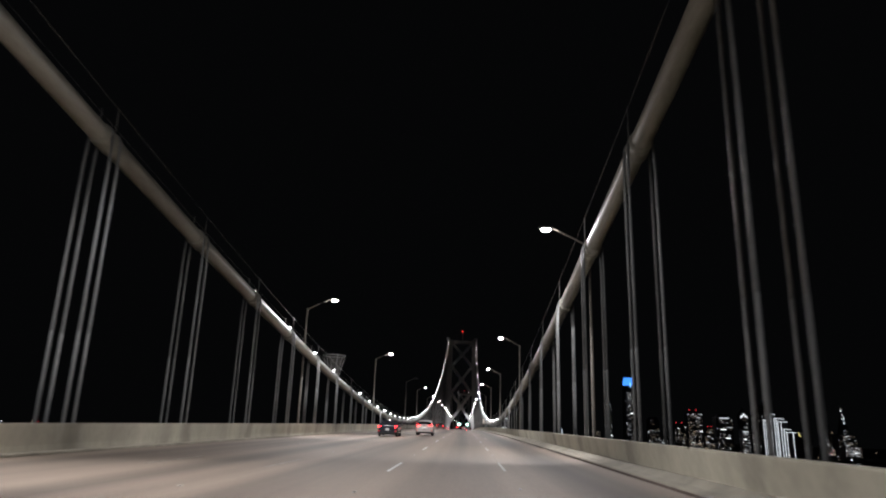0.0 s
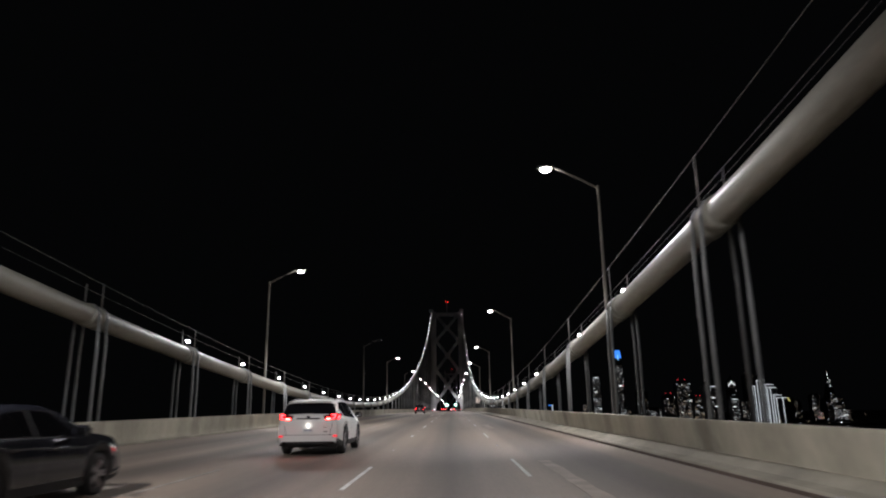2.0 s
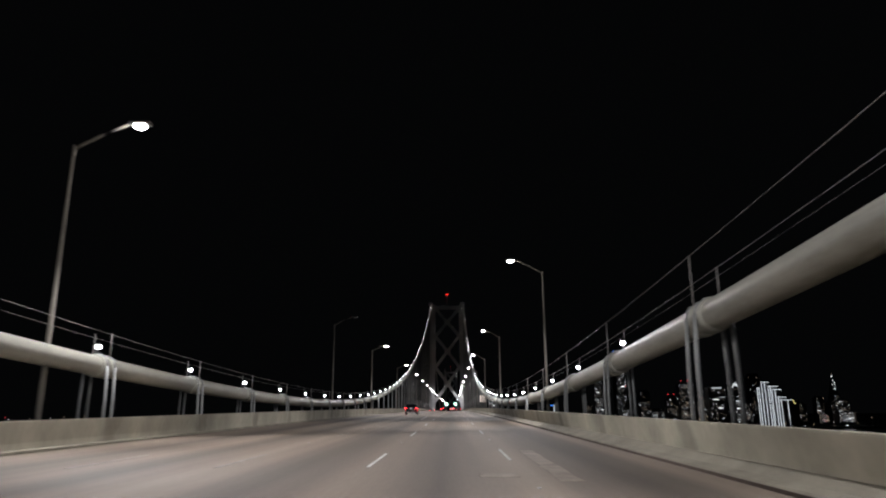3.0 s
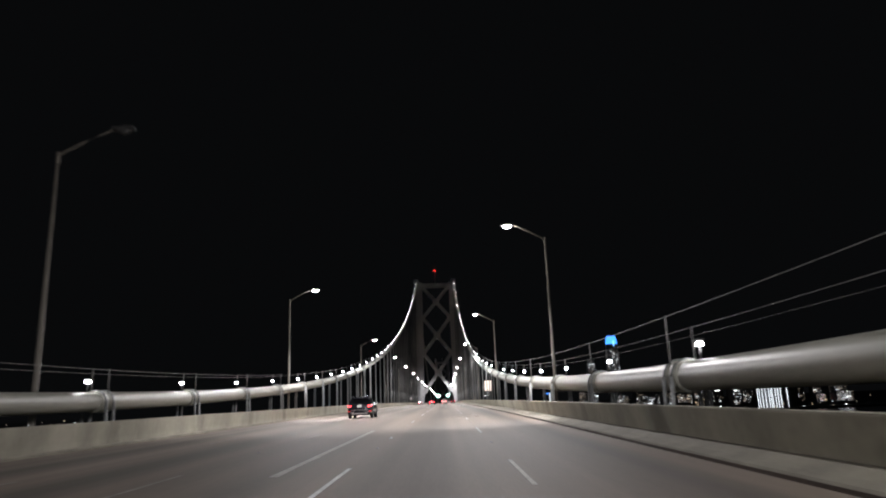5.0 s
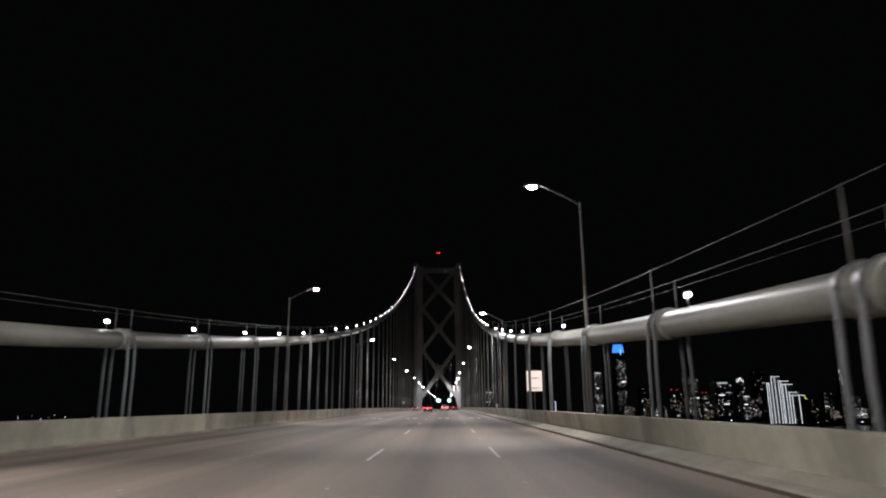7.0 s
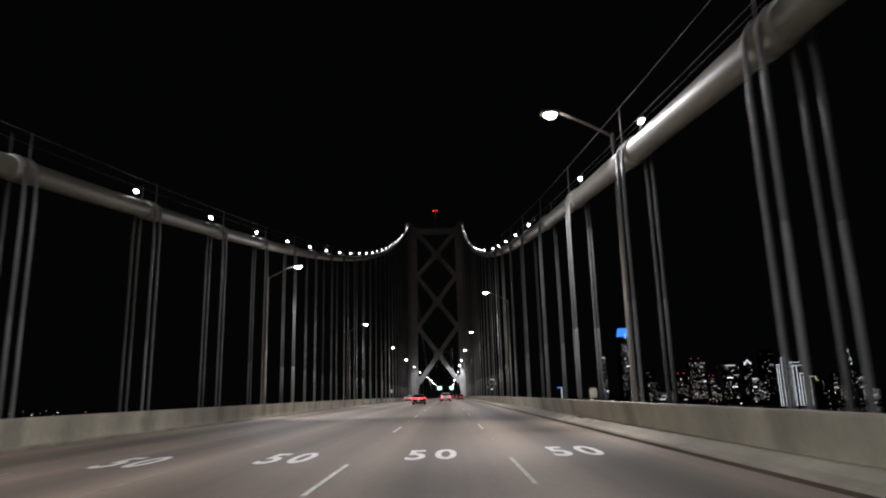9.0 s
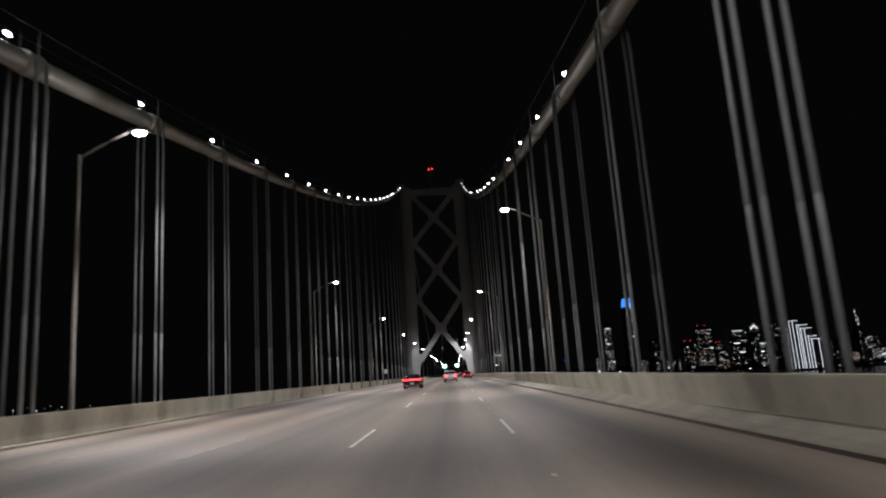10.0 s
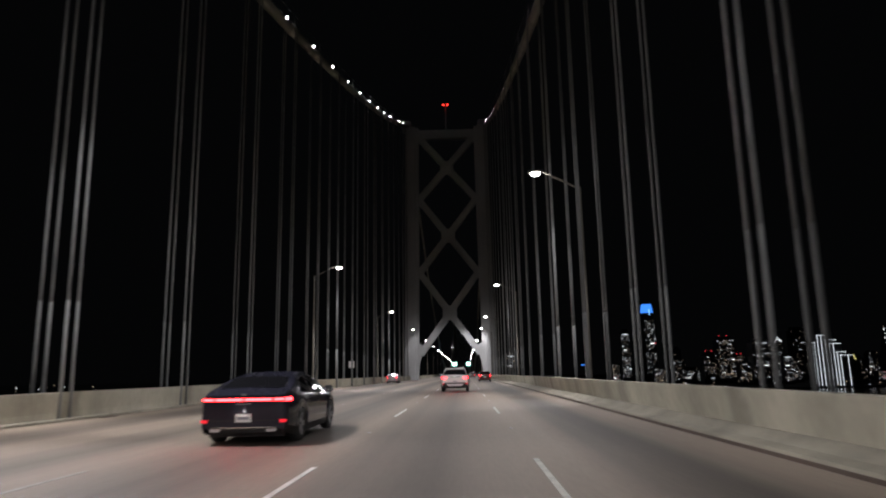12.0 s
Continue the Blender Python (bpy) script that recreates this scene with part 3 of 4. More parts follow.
M_INK = material("plate_ink", (0.30, 0.31, 0.36), 0.5, vary=0.1)
M_TAIL = material("tail_lamp", (0.4, 0.01, 0.01), emit=(1.0, 0.016, 0.020), strength=20.0)
M_TAIL_HOT = material("tail_lamp_core", (0.6, 0.05, 0.02), emit=(1.0, 0.045, 0.040), strength=32.0)
M_TAIL_BAR = material("tail_light_bar", (0.6, 0.03, 0.03), emit=(1.0, 0.014, 0.017), strength=30.0)
M_TAIL_DULL = material("red_lens", (0.22, 0.006, 0.008), 0.12, vary=0.1, coat=0.8)
# passive reflectors, given a weak red emission in place of returned headlight
M_REFLEX_GLOW = material("red_reflector_glow", (0.4, 0.01, 0.01), emit=(1.0, 0.02, 0.04), strength=0.8)
M_AMBER = material("side_marker", (0.5, 0.15, 0.02), emit=(1.0, 0.35, 0.10), strength=3.0)
M_BEAM = material("head_lamp", (0.8, 0.8, 0.8), emit=(0.95, 0.97, 1.0), strength=12.0)
WHITE_PAINT = material("white_car_paint", (0.82, 0.81, 0.79), 0.42, vary=0.03, scale=3.0, bump=0.0, coat=0.5)
BLACK_PAINT = material("black_car_paint", (0.020, 0.021, 0.028), 0.10, vary=0.1, scale=3.0, bump=0.0, coat=0.0)
BLUE_PAINT = material("dark_blue_car_paint", (0.026, 0.026, 0.040), 0.10, vary=0.1, scale=3.0, bump=0.0, coat=0.0)
SILVER_PAINT = material("silver_car_paint", (0.40, 0.40, 0.41), 0.5, metal=0.3, vary=0.04, bump=0.02, coat=0.1)
RED_PAINT = material("dark_red_car_paint", (0.10, 0.012, 0.012), 0.25, vary=0.05, bump=0.02, coat=0.9)


def curve_of(points, soft=0.10):
    """A rounded line through (y, value) points."""
    ys, vs = [p[0] for p in points], [p[1] for p in points]

    def at(y):
        return float(np.mean([np.interp(y + d * soft, ys, vs) for d in (-1, -0.6, -0.2, 0.2, 0.6, 1)]))
    return at


class Shape:
    """The outer skin of a car: rear at y = 0, front at y = length."""

    def __init__(self, length, half, roof, belt, axles, wheel, sill, tumble, square):
        self.length, self.half, self.axles, self.wheel, self.sill, self.tumble, self.square = length, half, axles, wheel, sill, tumble, square
        self.roof, self.belt = curve_of(roof, 0.09), curve_of(belt, 0.15)

    def width(self, y):
        r = max(0.0, (0.7 - y) / 0.7)
        f = max(0.0, (y - self.length + 1.1) / 1.1)
        return self.half * (1 - self.square * r ** 2.5 - 0.20 * f ** 2.5)

    def bottom(self, y):
        z = self.sill + 0.10 * max(0.0, (0.5 - y) / 0.5) + 0.05 * max(0.0, (y - self.length + 0.6) / 0.6)
        for a in self.axles:
            d, r = abs(y - a), self.wheel * 1.17
            if d < r:
                z = max(z, self.wheel + math.sqrt(r * r - d * d))
        return z

    def section(self, y, low=0.0):
        """Half a cross-section, from the lower edge to the middle of the roof."""
        w, zb, belt, top = self.width(y), self.bottom(y), self.belt(y), self.roof(y)
        belt = min(belt, top - 0.03)
        zb = min(zb, belt - 0.05)
        h, t = belt - zb, self.tumble * min(1.0, max(0.0, (top - belt) / 0.5))
        g = top - belt
        return [(w * 0.95, zb), (w * 0.985, zb + 0.12 * h), (w, zb + 0.40 * h), (w * 0.992, zb + 0.72 * h), (w * 0.965, belt - 0.03), (w * 0.945, belt),
                (w * 0.945 - t * 0.47, belt + 0.45 * g), (w * 0.945 - t * 0.85, belt + 0.84 * g), (w * 0.92 - t * 1.05, belt + 0.95 * g), (w * 0.62, top), (0.0, top + 0.02)]

    def side(self, y, v, out=0.004):
        """A point on the side window's plane, v from the belt (0) to the roof's edge (1)."""
        s = self.section(y)
        a, b = Vector((s[5][0], y, s[5][1])), Vector((s[7][0], y, s[7][1]))
        p = a.lerp(b, v)
        n = Vector((b.z - a.z, 0, a.x - b.x)).normalized()
        return p + n * out

    def flank(self, y, z, out=0.004):
        """A point on the door skin at height z."""
        s = self.section(y)[:6]
        return Vector((float(np.interp(z, [q[1] for q in s], [q[0] for q in s])) + out, y, z))


def body_mesh(shape, lift=0.0, lower_only=False):
    soft = 0.045
    ends = [0.0, 0.006, 0.014, 0.026, soft]
    m = int(shape.length / 0.055)
    ys = ends + [soft + (shape.length - 2 * soft) * i / m for i in range(1, m)] + [shape.length - e for e in ends[::-1]]
    n = len(ys) - 1
    verts, faces = [], []
    sections = []
    for y in ys:
        s = shape.section(y)
        near = min(y, shape.length - y)
        if near < soft and not lower_only:
            cut = soft - math.sqrt(soft ** 2 - (soft - near) ** 2)
            mid = (s[0][1] + s[5][1]) / 2
            s = [(max(0.0, x - cut) if x > 0.05 else x, z - cut * (1 if z > mid else -1) * min(1.0, abs(z - mid) / 0.2)) for x, z in s]
        if lower_only:
            zb = s[0][1]
            p0, p1 = shape.flank(y, zb + 0.001, lift), shape.flank(y, min(zb + 0.13, s[5][1]), lift)
            s = [(p0.x - 0.05, zb - 0.012), (p0.x, zb - 0.012), (p1.x, p1.z), (p1.x - 0.03, p1.z + 0.012)]
            ring = [(x, z) for x, z in s]
        else:
            ring = [(x, z) for x, z in s] + [(-x, z) for x, z in s[-2::-1]]
        sections.append((y, ring))
    k = len(sections[0][1])
    for y, ring in sections:
        verts += [(x, y, z) for x, z in ring]
    for i in range(n):
        for a in range(k - 1):
            faces.append((i * k + a, i * k + a + 1, (i + 1) * k + a + 1, (i + 1) * k + a))
    if not lower_only:
        faces.append(tuple(range(k))[::-1])
        faces.append(tuple(n * k + a for a in range(k)))
    if lower_only:
        m = len(verts)
        verts += [(-x, y, z) for x, y, z in verts]
        faces += [tuple(m + i for i in f)[::-1] for f in faces]
    return verts, [f[::-1] for f in faces]


def patch(rows, thick=0.006):
    """A thin shell on a grid of points."""
    n, m = len(rows), len(rows[0])
    a = Vector(rows[0][m - 1]) - Vector(rows[0][0])
    b = Vector(rows[n - 1][0]) - Vector(rows[0][0])
    nor = a.cross(b).normalized()
    verts = [tuple(p) for r in rows for p in r] + [tuple(Vector(p) - nor * thick) for r in rows for p in r]
    o = n * m
    faces = []
    for i in range(n - 1):
        for j in range(m - 1):
            q = (i * m + j, i * m + j + 1, (i + 1) * m + j + 1, (i + 1) * m + j)
            faces += [q, tuple(o + t for t in q)[::-1]]
    rim = [j for j in range(m)] + [i * m + m - 1 for i in range(1, n)] + [(n - 1) * m + j for j in range(m - 2, -1, -1)] + [i * m for i in range(n - 2, 0, -1)]
    for p, q in zip(rim, rim[1:] + rim[:1]):
        faces.append((q, p, o + p, o + q))
    return verts, faces


def mirror(verts, faces):
    return [(-x, y, z) for x, y, z in verts], [f[::-1] for f in faces]


def both(name, data, mat, parent, label=""):
    for d in (data, mirror(*data)):
        mesh_object(name, d[0], d[1], mat, parent, label)


def side_glass(shape, y0, y1, y0t, y1t, mid=None, v0=0.06, v1=0.98, out=0.004):
    rows = []
    for i in range(6):
        f = i / 5
        v = v0 + (v1 - v0) * f
        a, b = y0 + (y0t - y0) * f, y1 + (y1t - y1) * f
        if mid is not None:
            a = float(np.interp(f, (0, 0.55, 1), (y0, mid, y0t)))
        rows.append([shape.side(a + (b - a) * j / 24, v, out) for j in range(25)])
    return patch(rows)


def top_glass(shape, y0, y1, half0, half1):
    """A screen that follows the roof line between y0 and y1."""
    rows = []
    for i in range(8):
        y = y0 + (y1 - y0) * i / 7
        s = shape.section(y)
        h = half0 + (half1 - half0) * i / 7
        row = []
        for j in range(13):
            x = -h + 2 * h * j / 12
            xs, zs = [q[0] for q in s[:4:-1]], [q[1] for q in s[:4:-1]]
            row.append(Vector((x, y - 0.006, float(np.interp(abs(x), xs, zs)) + 0.006)))
        rows.append(row)
    return patch(rows)


def prism(points, y0, y1):
    """A flat outline in x and z with depth from y0 to y1."""
    n = len(points)
    verts = [(x, y0, z) for x, z in points] + [(x, y1, z) for x, z in points]
    faces = [tuple(range(n)), tuple(range(n, 2 * n))[::-1]] + [((i + 1) % n, i, n + i, n + (i + 1) % n) for i in range(n)]
    return verts, faces


def seam(shape, points, width=0.012):
    """A dark gap between panels, along (y, z) points of the door skin."""
    rows = [[shape.flank(y - width / 2, z, 0.0015), shape.flank(y + width / 2, z, 0.0015)] for y, z in points]
    return patch(rows, 0.002)


def wheel(parent, x, y, r, rim_mat, right):
    w = empty("wheel")
    w.parent = parent
    w.location = (x, y, r)
    s = 1 if right else -1
    prof = [(-0.11, 0.66), (-0.115, 0.80), (-0.105, 0.94), (-0.07, 1.0), (0.07, 1.0), (0.105, 0.94), (0.115, 0.80), (0.11, 0.66)]
    n = 28
    verts, faces = [], []
    for i in range(n):
        c, d = math.cos(2 * math.pi * i / n), math.sin(2 * math.pi * i / n)
        verts += [(px, r * pr * c, r * pr * d) for px, pr in prof]
    k = len(prof)
    for i in range(n):
        j = (i + 1) % n
        faces += [(i * k + a, i * k + a + 1, j * k + a + 1, j * k + a) for a in range(k - 1)]
    mesh_object("tyre", verts, faces, M_TYRE, w, smooth=True)
    store = ([], [])
    ro, ri = r * 0.70, r * 0.17
    ring = [(s * 0.105, 0.70), (s * 0.085, 0.62), (s * 0.0, 0.60), (s * 0.0, 0.0)]
    vs, fs = [], []
    for i in range(n):
        c, d = math.cos(2 * math.pi * i / n), math.sin(2 * math.pi * i / n)
        vs += [(px, r * pr * c, r * pr * d) for px, pr in ring]
    for i in range(n):
        j = (i + 1) % n
        fs += [(i * 4 + a, i * 4 + a + 1, j * 4 + a + 1, j * 4 + a) for a in range(3)]
    mesh_object("brake_disc", vs, fs, M_TRIM, w)
    for i in range(5):
        a = 2 * math.pi * i / 5
        for da in (-0.16, 0.16):
            u, v = Vector((0, math.cos(a + da * 0.5), math.sin(a + da * 0.5))), Vector((0, math.cos(a + da), math.sin(a + da)))
            p0, p1 = u * ri * 0.5, v * ro
            q = Vector((1, 0, 0)).cross(v) * 0.022
            pts = [p0 - q, p0 + q, p1 + q, p1 - q]
            vv = [(s * 0.075, p.y, p.z) for p in pts] + [(s * 0.105, p.y, p.z) for p in pts]
            grow(store, vv, [(0, 1, 2, 3), (7, 6, 5, 4), (0, 4, 5, 1), (1, 5, 6, 2), (2, 6, 7, 3), (3, 7, 4, 0)])
    hub = tube_data([(s * 0.07, 0, 0), (s * 0.112, 0, 0)], ri, 12)
    grow(store, *hub)
    lip = tube_data([(s * 0.10, 0, 0), (s * 0.102, 0, 0)], ro, 24, caps=False)
    grow(store, *lip)
    mesh_object("rim", store[0], store[1], rim_mat, w)


def car(name, label, shape, paint, at, rim_mat=M_RIM, glass=(), rear_glass=(), screen=(), lamp="hook", extras=(), tail_watts=0.0):
    x, y = at
    t = empty(name, x, y, road_z(y + 2))
    tagged(t, label, "car", "cars on the bridge")
    v, f = body_mesh(shape)
    body = mesh_object("body", v, f, paint, t, smooth=True)
    body.data.set_sharp_from_angle(angle=radians(42))
    v, f = body_mesh(shape, 0.007, True)
    mesh_object("lower_trim", v, f, M_TRIM, t, "black plastic cladding")
    mesh_object("underbody", *box_data(-shape.half * 0.80, shape.half * 0.80, 0.25, shape.length - 0.3, shape.sill - 0.03, shape.wheel * 2 + 0.08), M_TRIM, t)
    for a in shape.axles:
        wheel(t, shape.half - 0.125, a, shape.wheel, rim_mat, True)
        wheel(t, -shape.half + 0.125, a, shape.wheel, rim_mat, False)
    # arch lips round the wheels
    for a in shape.axles:
        rows = []
        for r in (shape.wheel * 1.13, shape.wheel * 1.13 + 0.035, shape.wheel * 1.13 + 0.085):
            rows.append([shape.flank(a + r * math.cos(g), shape.wheel + r * math.sin(g), 0.016) for g in [radians(-2 + 184 * i / 20) for i in range(21)]])
        outer = max(p.x for p in rows[2])
        rows = [[Vector((max(p.x, outer - 0.03), p.y, p.z)) for p in r] for r in rows]
        both("wheel_arch", patch(rows, 0.03), M_TRIM if paint is not BLUE_PAINT else paint, t)
    for g in glass:
        both("side_window", side_glass(shape, *g), M_GLASS, t, "dark tinted side window")
    g0, g1 = glass[0], glass[-1]
    both("window_surround", side_glass(shape, g0[0] - 0.03, g1[1] + 0.03, g0[2] - 0.02, g1[3] + 0.02, g0[4] - 0.03 if len(g0) > 4 else None, 0.03, 1.0, 0.002), M_TRIM, t, "black window pillars")
    mesh_object("rear_window", *top_glass(shape, *rear_glass), M_GLASS, t, "dark rear window")
    mesh_object("windscreen", *top_glass(shape, *screen), M_GLASS, t)
    # mirrors, handles, plate
    my = screen[0] - 0.55
    mz = shape.belt(my) + 0.10
    mx = shape.width(my)
    for s in (-1, 1):
        m = part("mirror", bevel_box(s * mx - 0.02 if s > 0 else -mx - 0.22, mx + 0.22 if s > 0 else -mx + 0.02, my - 0.06, my + 0.10, mz - 0.08, mz + 0.09, 0.04), paint if paint is not WHITE_PAINT else M_TRIM, t)
        mesh_object("mirror_glass", *box_data(s * mx + (0.03 if s > 0 else -0.20), s * mx + (0.20 if s > 0 else -0.03), my - 0.066, my - 0.061, mz - 0.055, mz + 0.065), M_CHROME, m)
    for hy in (shape.axles[0] + 0.42, shape.axles[0] + 1.42):
        hz = shape.belt(hy) - 0.16
        for s in (-1, 1):
            px = shape.flank(hy, hz).x
            part("door_handle", bevel_box(s * (px + 0.02) - 0.018, s * (px + 0.02) + 0.018, hy - 0.11, hy + 0.11, hz - 0.016, hz + 0.016, 0.01), paint, t)
    pz = shape.belt(0.1) - (0.12 if "pipes" in extras else 0.34 if lamp != "bar" else 0.42)
    plate = part("number_plate", bevel_box(-0.16, 0.16, -0.022, -0.004, pz - 0.08, pz + 0.08, 0.004), M_PLATE, t)
    part("text_bar", bevel_box(-0.12, 0.12, -0.0245, -0.0225, pz - 0.03, pz + 0.025, 0.0008), M_INK, plate)
    if "plate_lamp" in extras:
        d = bpy.data.lights.new("plate_light", "POINT")
        d.energy, d.color, d.shadow_soft_size = 0.4, (1.0, 0.95, 0.88), 0.01
        o = new("plate_light", d)
        o.location = (x, y - 0.07, road_z(y + 2) + pz + 0.13)
    # seams of the doors
    for sy in (shape.axles[0] + 0.10, shape.axles[0] + 1.10, shape.axles[1] - 0.42):
        lo = shape.bottom(sy) + 0.12
        both("door_seam", seam(shape, [(sy + (0.12 if sy < 2 else -0.05) * (1 - f) ** 2, lo + (shape.belt(sy) - 0.04 - lo) * f) for f in [i / 8 for i in range(9)]]), M_TRIM, t)
    # front lamps
    fy = shape.length - 0.42
    fz = shape.belt(fy) - 0.10
    for s in (-1, 1):
        fx = shape.flank(fy, fz).x
        a0, a1 = sorted((s * shape.half * 0.50, s * shape.half * 0.74))
        part("head_lamp", bevel_box(a0, a1, shape.length - 0.30, shape.length - 0.03, fz - 0.10, fz - 0.0, 0.02), M_BEAM, t)
        if "marker" in extras:
            part("side_marker", bevel_box(s * fx - 0.012, s * fx + 0.010, fy - 0.02, fy + 0.12, fz - 0.03, fz + 0.02, 0.005), M_AMBER, t)
    if "beams" in extras:
        d = bpy.data.lights.new("head_light", "SPOT")
        d.energy, d.color, d.spot_size, d.spot_blend, d.shadow_soft_size = 1500.0, (0.82, 0.91, 1.0), radians(70), 0.9, 0.08
        o = new("head_light", d)
        o.matrix_world = look((x, y + shape.length + 0.05, road_z(y) + 0.68), (x, y + shape.length + 22.0, road_z(y)))
    # rear lamps
    z0 = shape.belt(0.1)
    w0 = shape.width(0.02)
    ws = shape.half
    if lamp == "hook":
        z0 += 0.06
        # long lower bar, with a hook that climbs the corner pillar
        both("tail_lamp", prism([(0.53 * ws, z0 - 0.13), (w0 - 0.06, z0 - 0.11), (w0 - 0.012, z0 - 0.05), (w0 - 0.02, z0 + 0.06), (w0 - 0.16, z0 + 0.05), (0.46 * ws, z0 + 0.0)], -0.016, 0.14), M_TAIL_DULL, t, "red lens with a bright bar")
        both("tail_bar", prism([(0.56 * ws, z0 - 0.115), (w0 - 0.20, z0 - 0.105), (w0 - 0.20, z0 - 0.062), (0.56 * ws, z0 - 0.068)], -0.022, 0.0), M_TAIL_HOT, t)
        both("tail_hook", prism([(w0 - 0.17, z0 - 0.10), (w0 - 0.085, z0 - 0.085), (w0 - 0.045, z0 - 0.02), (w0 - 0.05, z0 + 0.045), (w0 - 0.17, z0 + 0.035), (w0 - 0.17, z0 + 0.008), (w0 - 0.085, z0 + 0.012), (w0 - 0.09, z0 - 0.03), (w0 - 0.115, z0 - 0.06), (w0 - 0.17, z0 - 0.07)], -0.022, 0.0), M_TAIL, t)
        rows = [[shape.flank(yy, z0 - 0.11 + 0.15 * f + 0.03 * yy, 0.012) for yy in [0.03 + (0.16 + 0.42 * f) * i / 6 for i in range(7)]] for f in (0, 0.33, 0.66, 1)]
        both("tail_side", patch(rows, 0.01), M_TAIL_DULL, t)
        rows = [[shape.flank(yy + 0.12 * f, z0 - 0.095 + 0.11 * f, 0.016) for yy in [0.06 + 0.09 * i / 4 for i in range(5)]] for f in (0, 0.5, 1)]
        both("tail_glow", patch(rows, 0.004), M_TAIL, t)
        z0 -= 0.06
    elif lamp == "block":   # compact lamps at the corners
        both("tail_lamp", prism([(0.70 * ws, z0 - 0.17), (w0 - 0.02, z0 - 0.16), (w0 + 0.004, z0 - 0.04), (w0 - 0.02, z0 + 0.0), (0.66 * ws, z0 - 0.03)], -0.016, 0.14), M_TAIL_DULL, t)
        both("tail_bar", prism([(0.71 * ws, z0 - 0.15), (0.84 * ws, z0 - 0.15), (0.875 * ws, z0 - 0.10), (w0 - 0.02, z0 - 0.06), (w0 - 0.03, z0 - 0.03), (0.86 * ws, z0 - 0.055), (0.835 * ws, z0 - 0.105), (0.74 * ws, z0 - 0.105), (0.72 * ws, z0 - 0.06), (0.70 * ws, z0 - 0.06)], -0.022, 0.0), M_TAIL, t)
        rows = [[shape.flank(yy, z0 - 0.10 + 0.06 * f + 0.10 * yy, 0.012) for yy in [0.03 + 0.18 * i / 5 for i in range(6)]] for f in (0, 0.5, 1)]
        both("tail_side", patch(rows, 0.01), M_TAIL, t)
    else:                   # one bar across the tail
        mesh_object("tail_lens", *prism([(-w0 + 0.02, z0 - 0.11), (w0 - 0.02, z0 - 0.11), (w0 - 0.02, z0 - 0.025), (-w0 + 0.02, z0 - 0.025)], -0.012, 0.05), M_TAIL_DULL, t, "full-width red light bar")
        both("tail_bar", prism([(0.018, z0 - 0.088), (0.56, z0 - 0.088), (0.57, z0 - 0.042), (0.018, z0 - 0.042)], -0.017, 0.0), M_TAIL_BAR, t)
        both("tail_bar", prism([(0.60, z0 - 0.088), (w0 - 0.03, z0 - 0.082), (w0 - 0.03, z0 - 0.042), (0.61, z0 - 0.042)], -0.017, 0.0), M_TAIL_BAR, t)
        rows = [[shape.flank(yy, z0 - 0.10 + 0.07 * f, 0.012) for yy in [0.02 + 0.25 * i / 5 for i in range(6)]] for f in (0, 0.5, 1)]
        both("tail_side", patch(rows, 0.01), M_TAIL, t)
    for s, watts in ((-1, tail_watts), (1, tail_watts)):
        if watts:
            d = bpy.data.lights.new("tail_light", "AREA")
            d.shape, d.size, d.size_y, d.energy, d.color = "RECTANGLE", 0.5, 0.08, watts, (1.0, 0.03, 0.04)
            o = new("tail_light", d)
            o.matrix_world = Matrix.Translation((x + s * 0.55 * ws, y - 0.06, road_z(y + 2) + z0 - 0.06)) @ pose(0, 0, 0, 70, 0, 180)
    zb = shape.sill + 0.26
    both("reflector", prism([(0.78 * ws, zb), (0.90 * ws, zb + 0.01), (0.90 * ws, zb + 0.06), (0.76 * ws, zb + 0.06)], -0.014, 0.03), M_REFLEX_GLOW, t)
    mesh_object("rear_skirt", *prism([(-0.60 * ws, zb - 0.19), (0.60 * ws, zb - 0.19), (0.68 * ws, zb - 0.125), (-0.68 * ws, zb - 0.125)], -0.012, 0.12), M_TRIM if "silver_skirt" not in extras else M_SKIRT, t)
    mesh_object("tailgate_seam", *prism([(-0.80 * ws, z0 - 0.475), (0.80 * ws, z0 - 0.475), (0.80 * ws, z0 - 0.465), (-0.80 * ws, z0 - 0.465)], -0.004, 0.01), M_TRIM, t)
    part("badge", bevel_box(-0.055, 0.055, -0.014, -0.002, z0 - 0.0, z0 + 0.055, 0.012), M_CHROME, t)
    if "seam" in extras:
        both("gate_seam", prism([(0.67 * ws, z0 - 0.46), (0.68 * ws, z0 - 0.46), (w0 - 0.145, z0 - 0.13), (w0 - 0.155, z0 - 0.13)], -0.004, 0.01), M_TRIM, t)
        for z in (z0 - 0.26, z0 - 0.38):
            part("script_badge", bevel_box(0.48 * ws, 0.60 * ws, -0.010, -0.001, z - 0.012, z + 0.012, 0.003), M_CHROME, t)
        part("rear_strip", bevel_box(-0.36 * ws, 0.36 * ws, -0.018, -0.002, z0 - 0.035, z0 + 0.0, 0.006), M_TRIM, t)
        both("window_strip", patch([[shape.side(0.62 + 2.35 * i / 14, v, 0.008) for i in range(15)] for v in (0.0, 0.05)], 0.006), M_CHROME, t)
    if "rails" in extras:
        for s in (-1, 1):
            pts = [(s * shape.half * 0.68, yy, shape.roof(yy) + h) for yy, h in ((0.62, 0.0), (0.75, 0.03), (1.5, 0.035), (2.1, 0.03), (2.3, -0.01))]
            tube("roof_rail", pts, 0.018, M_CHROME if paint is WHITE_PAINT else M_TRIM, t, sides=6)
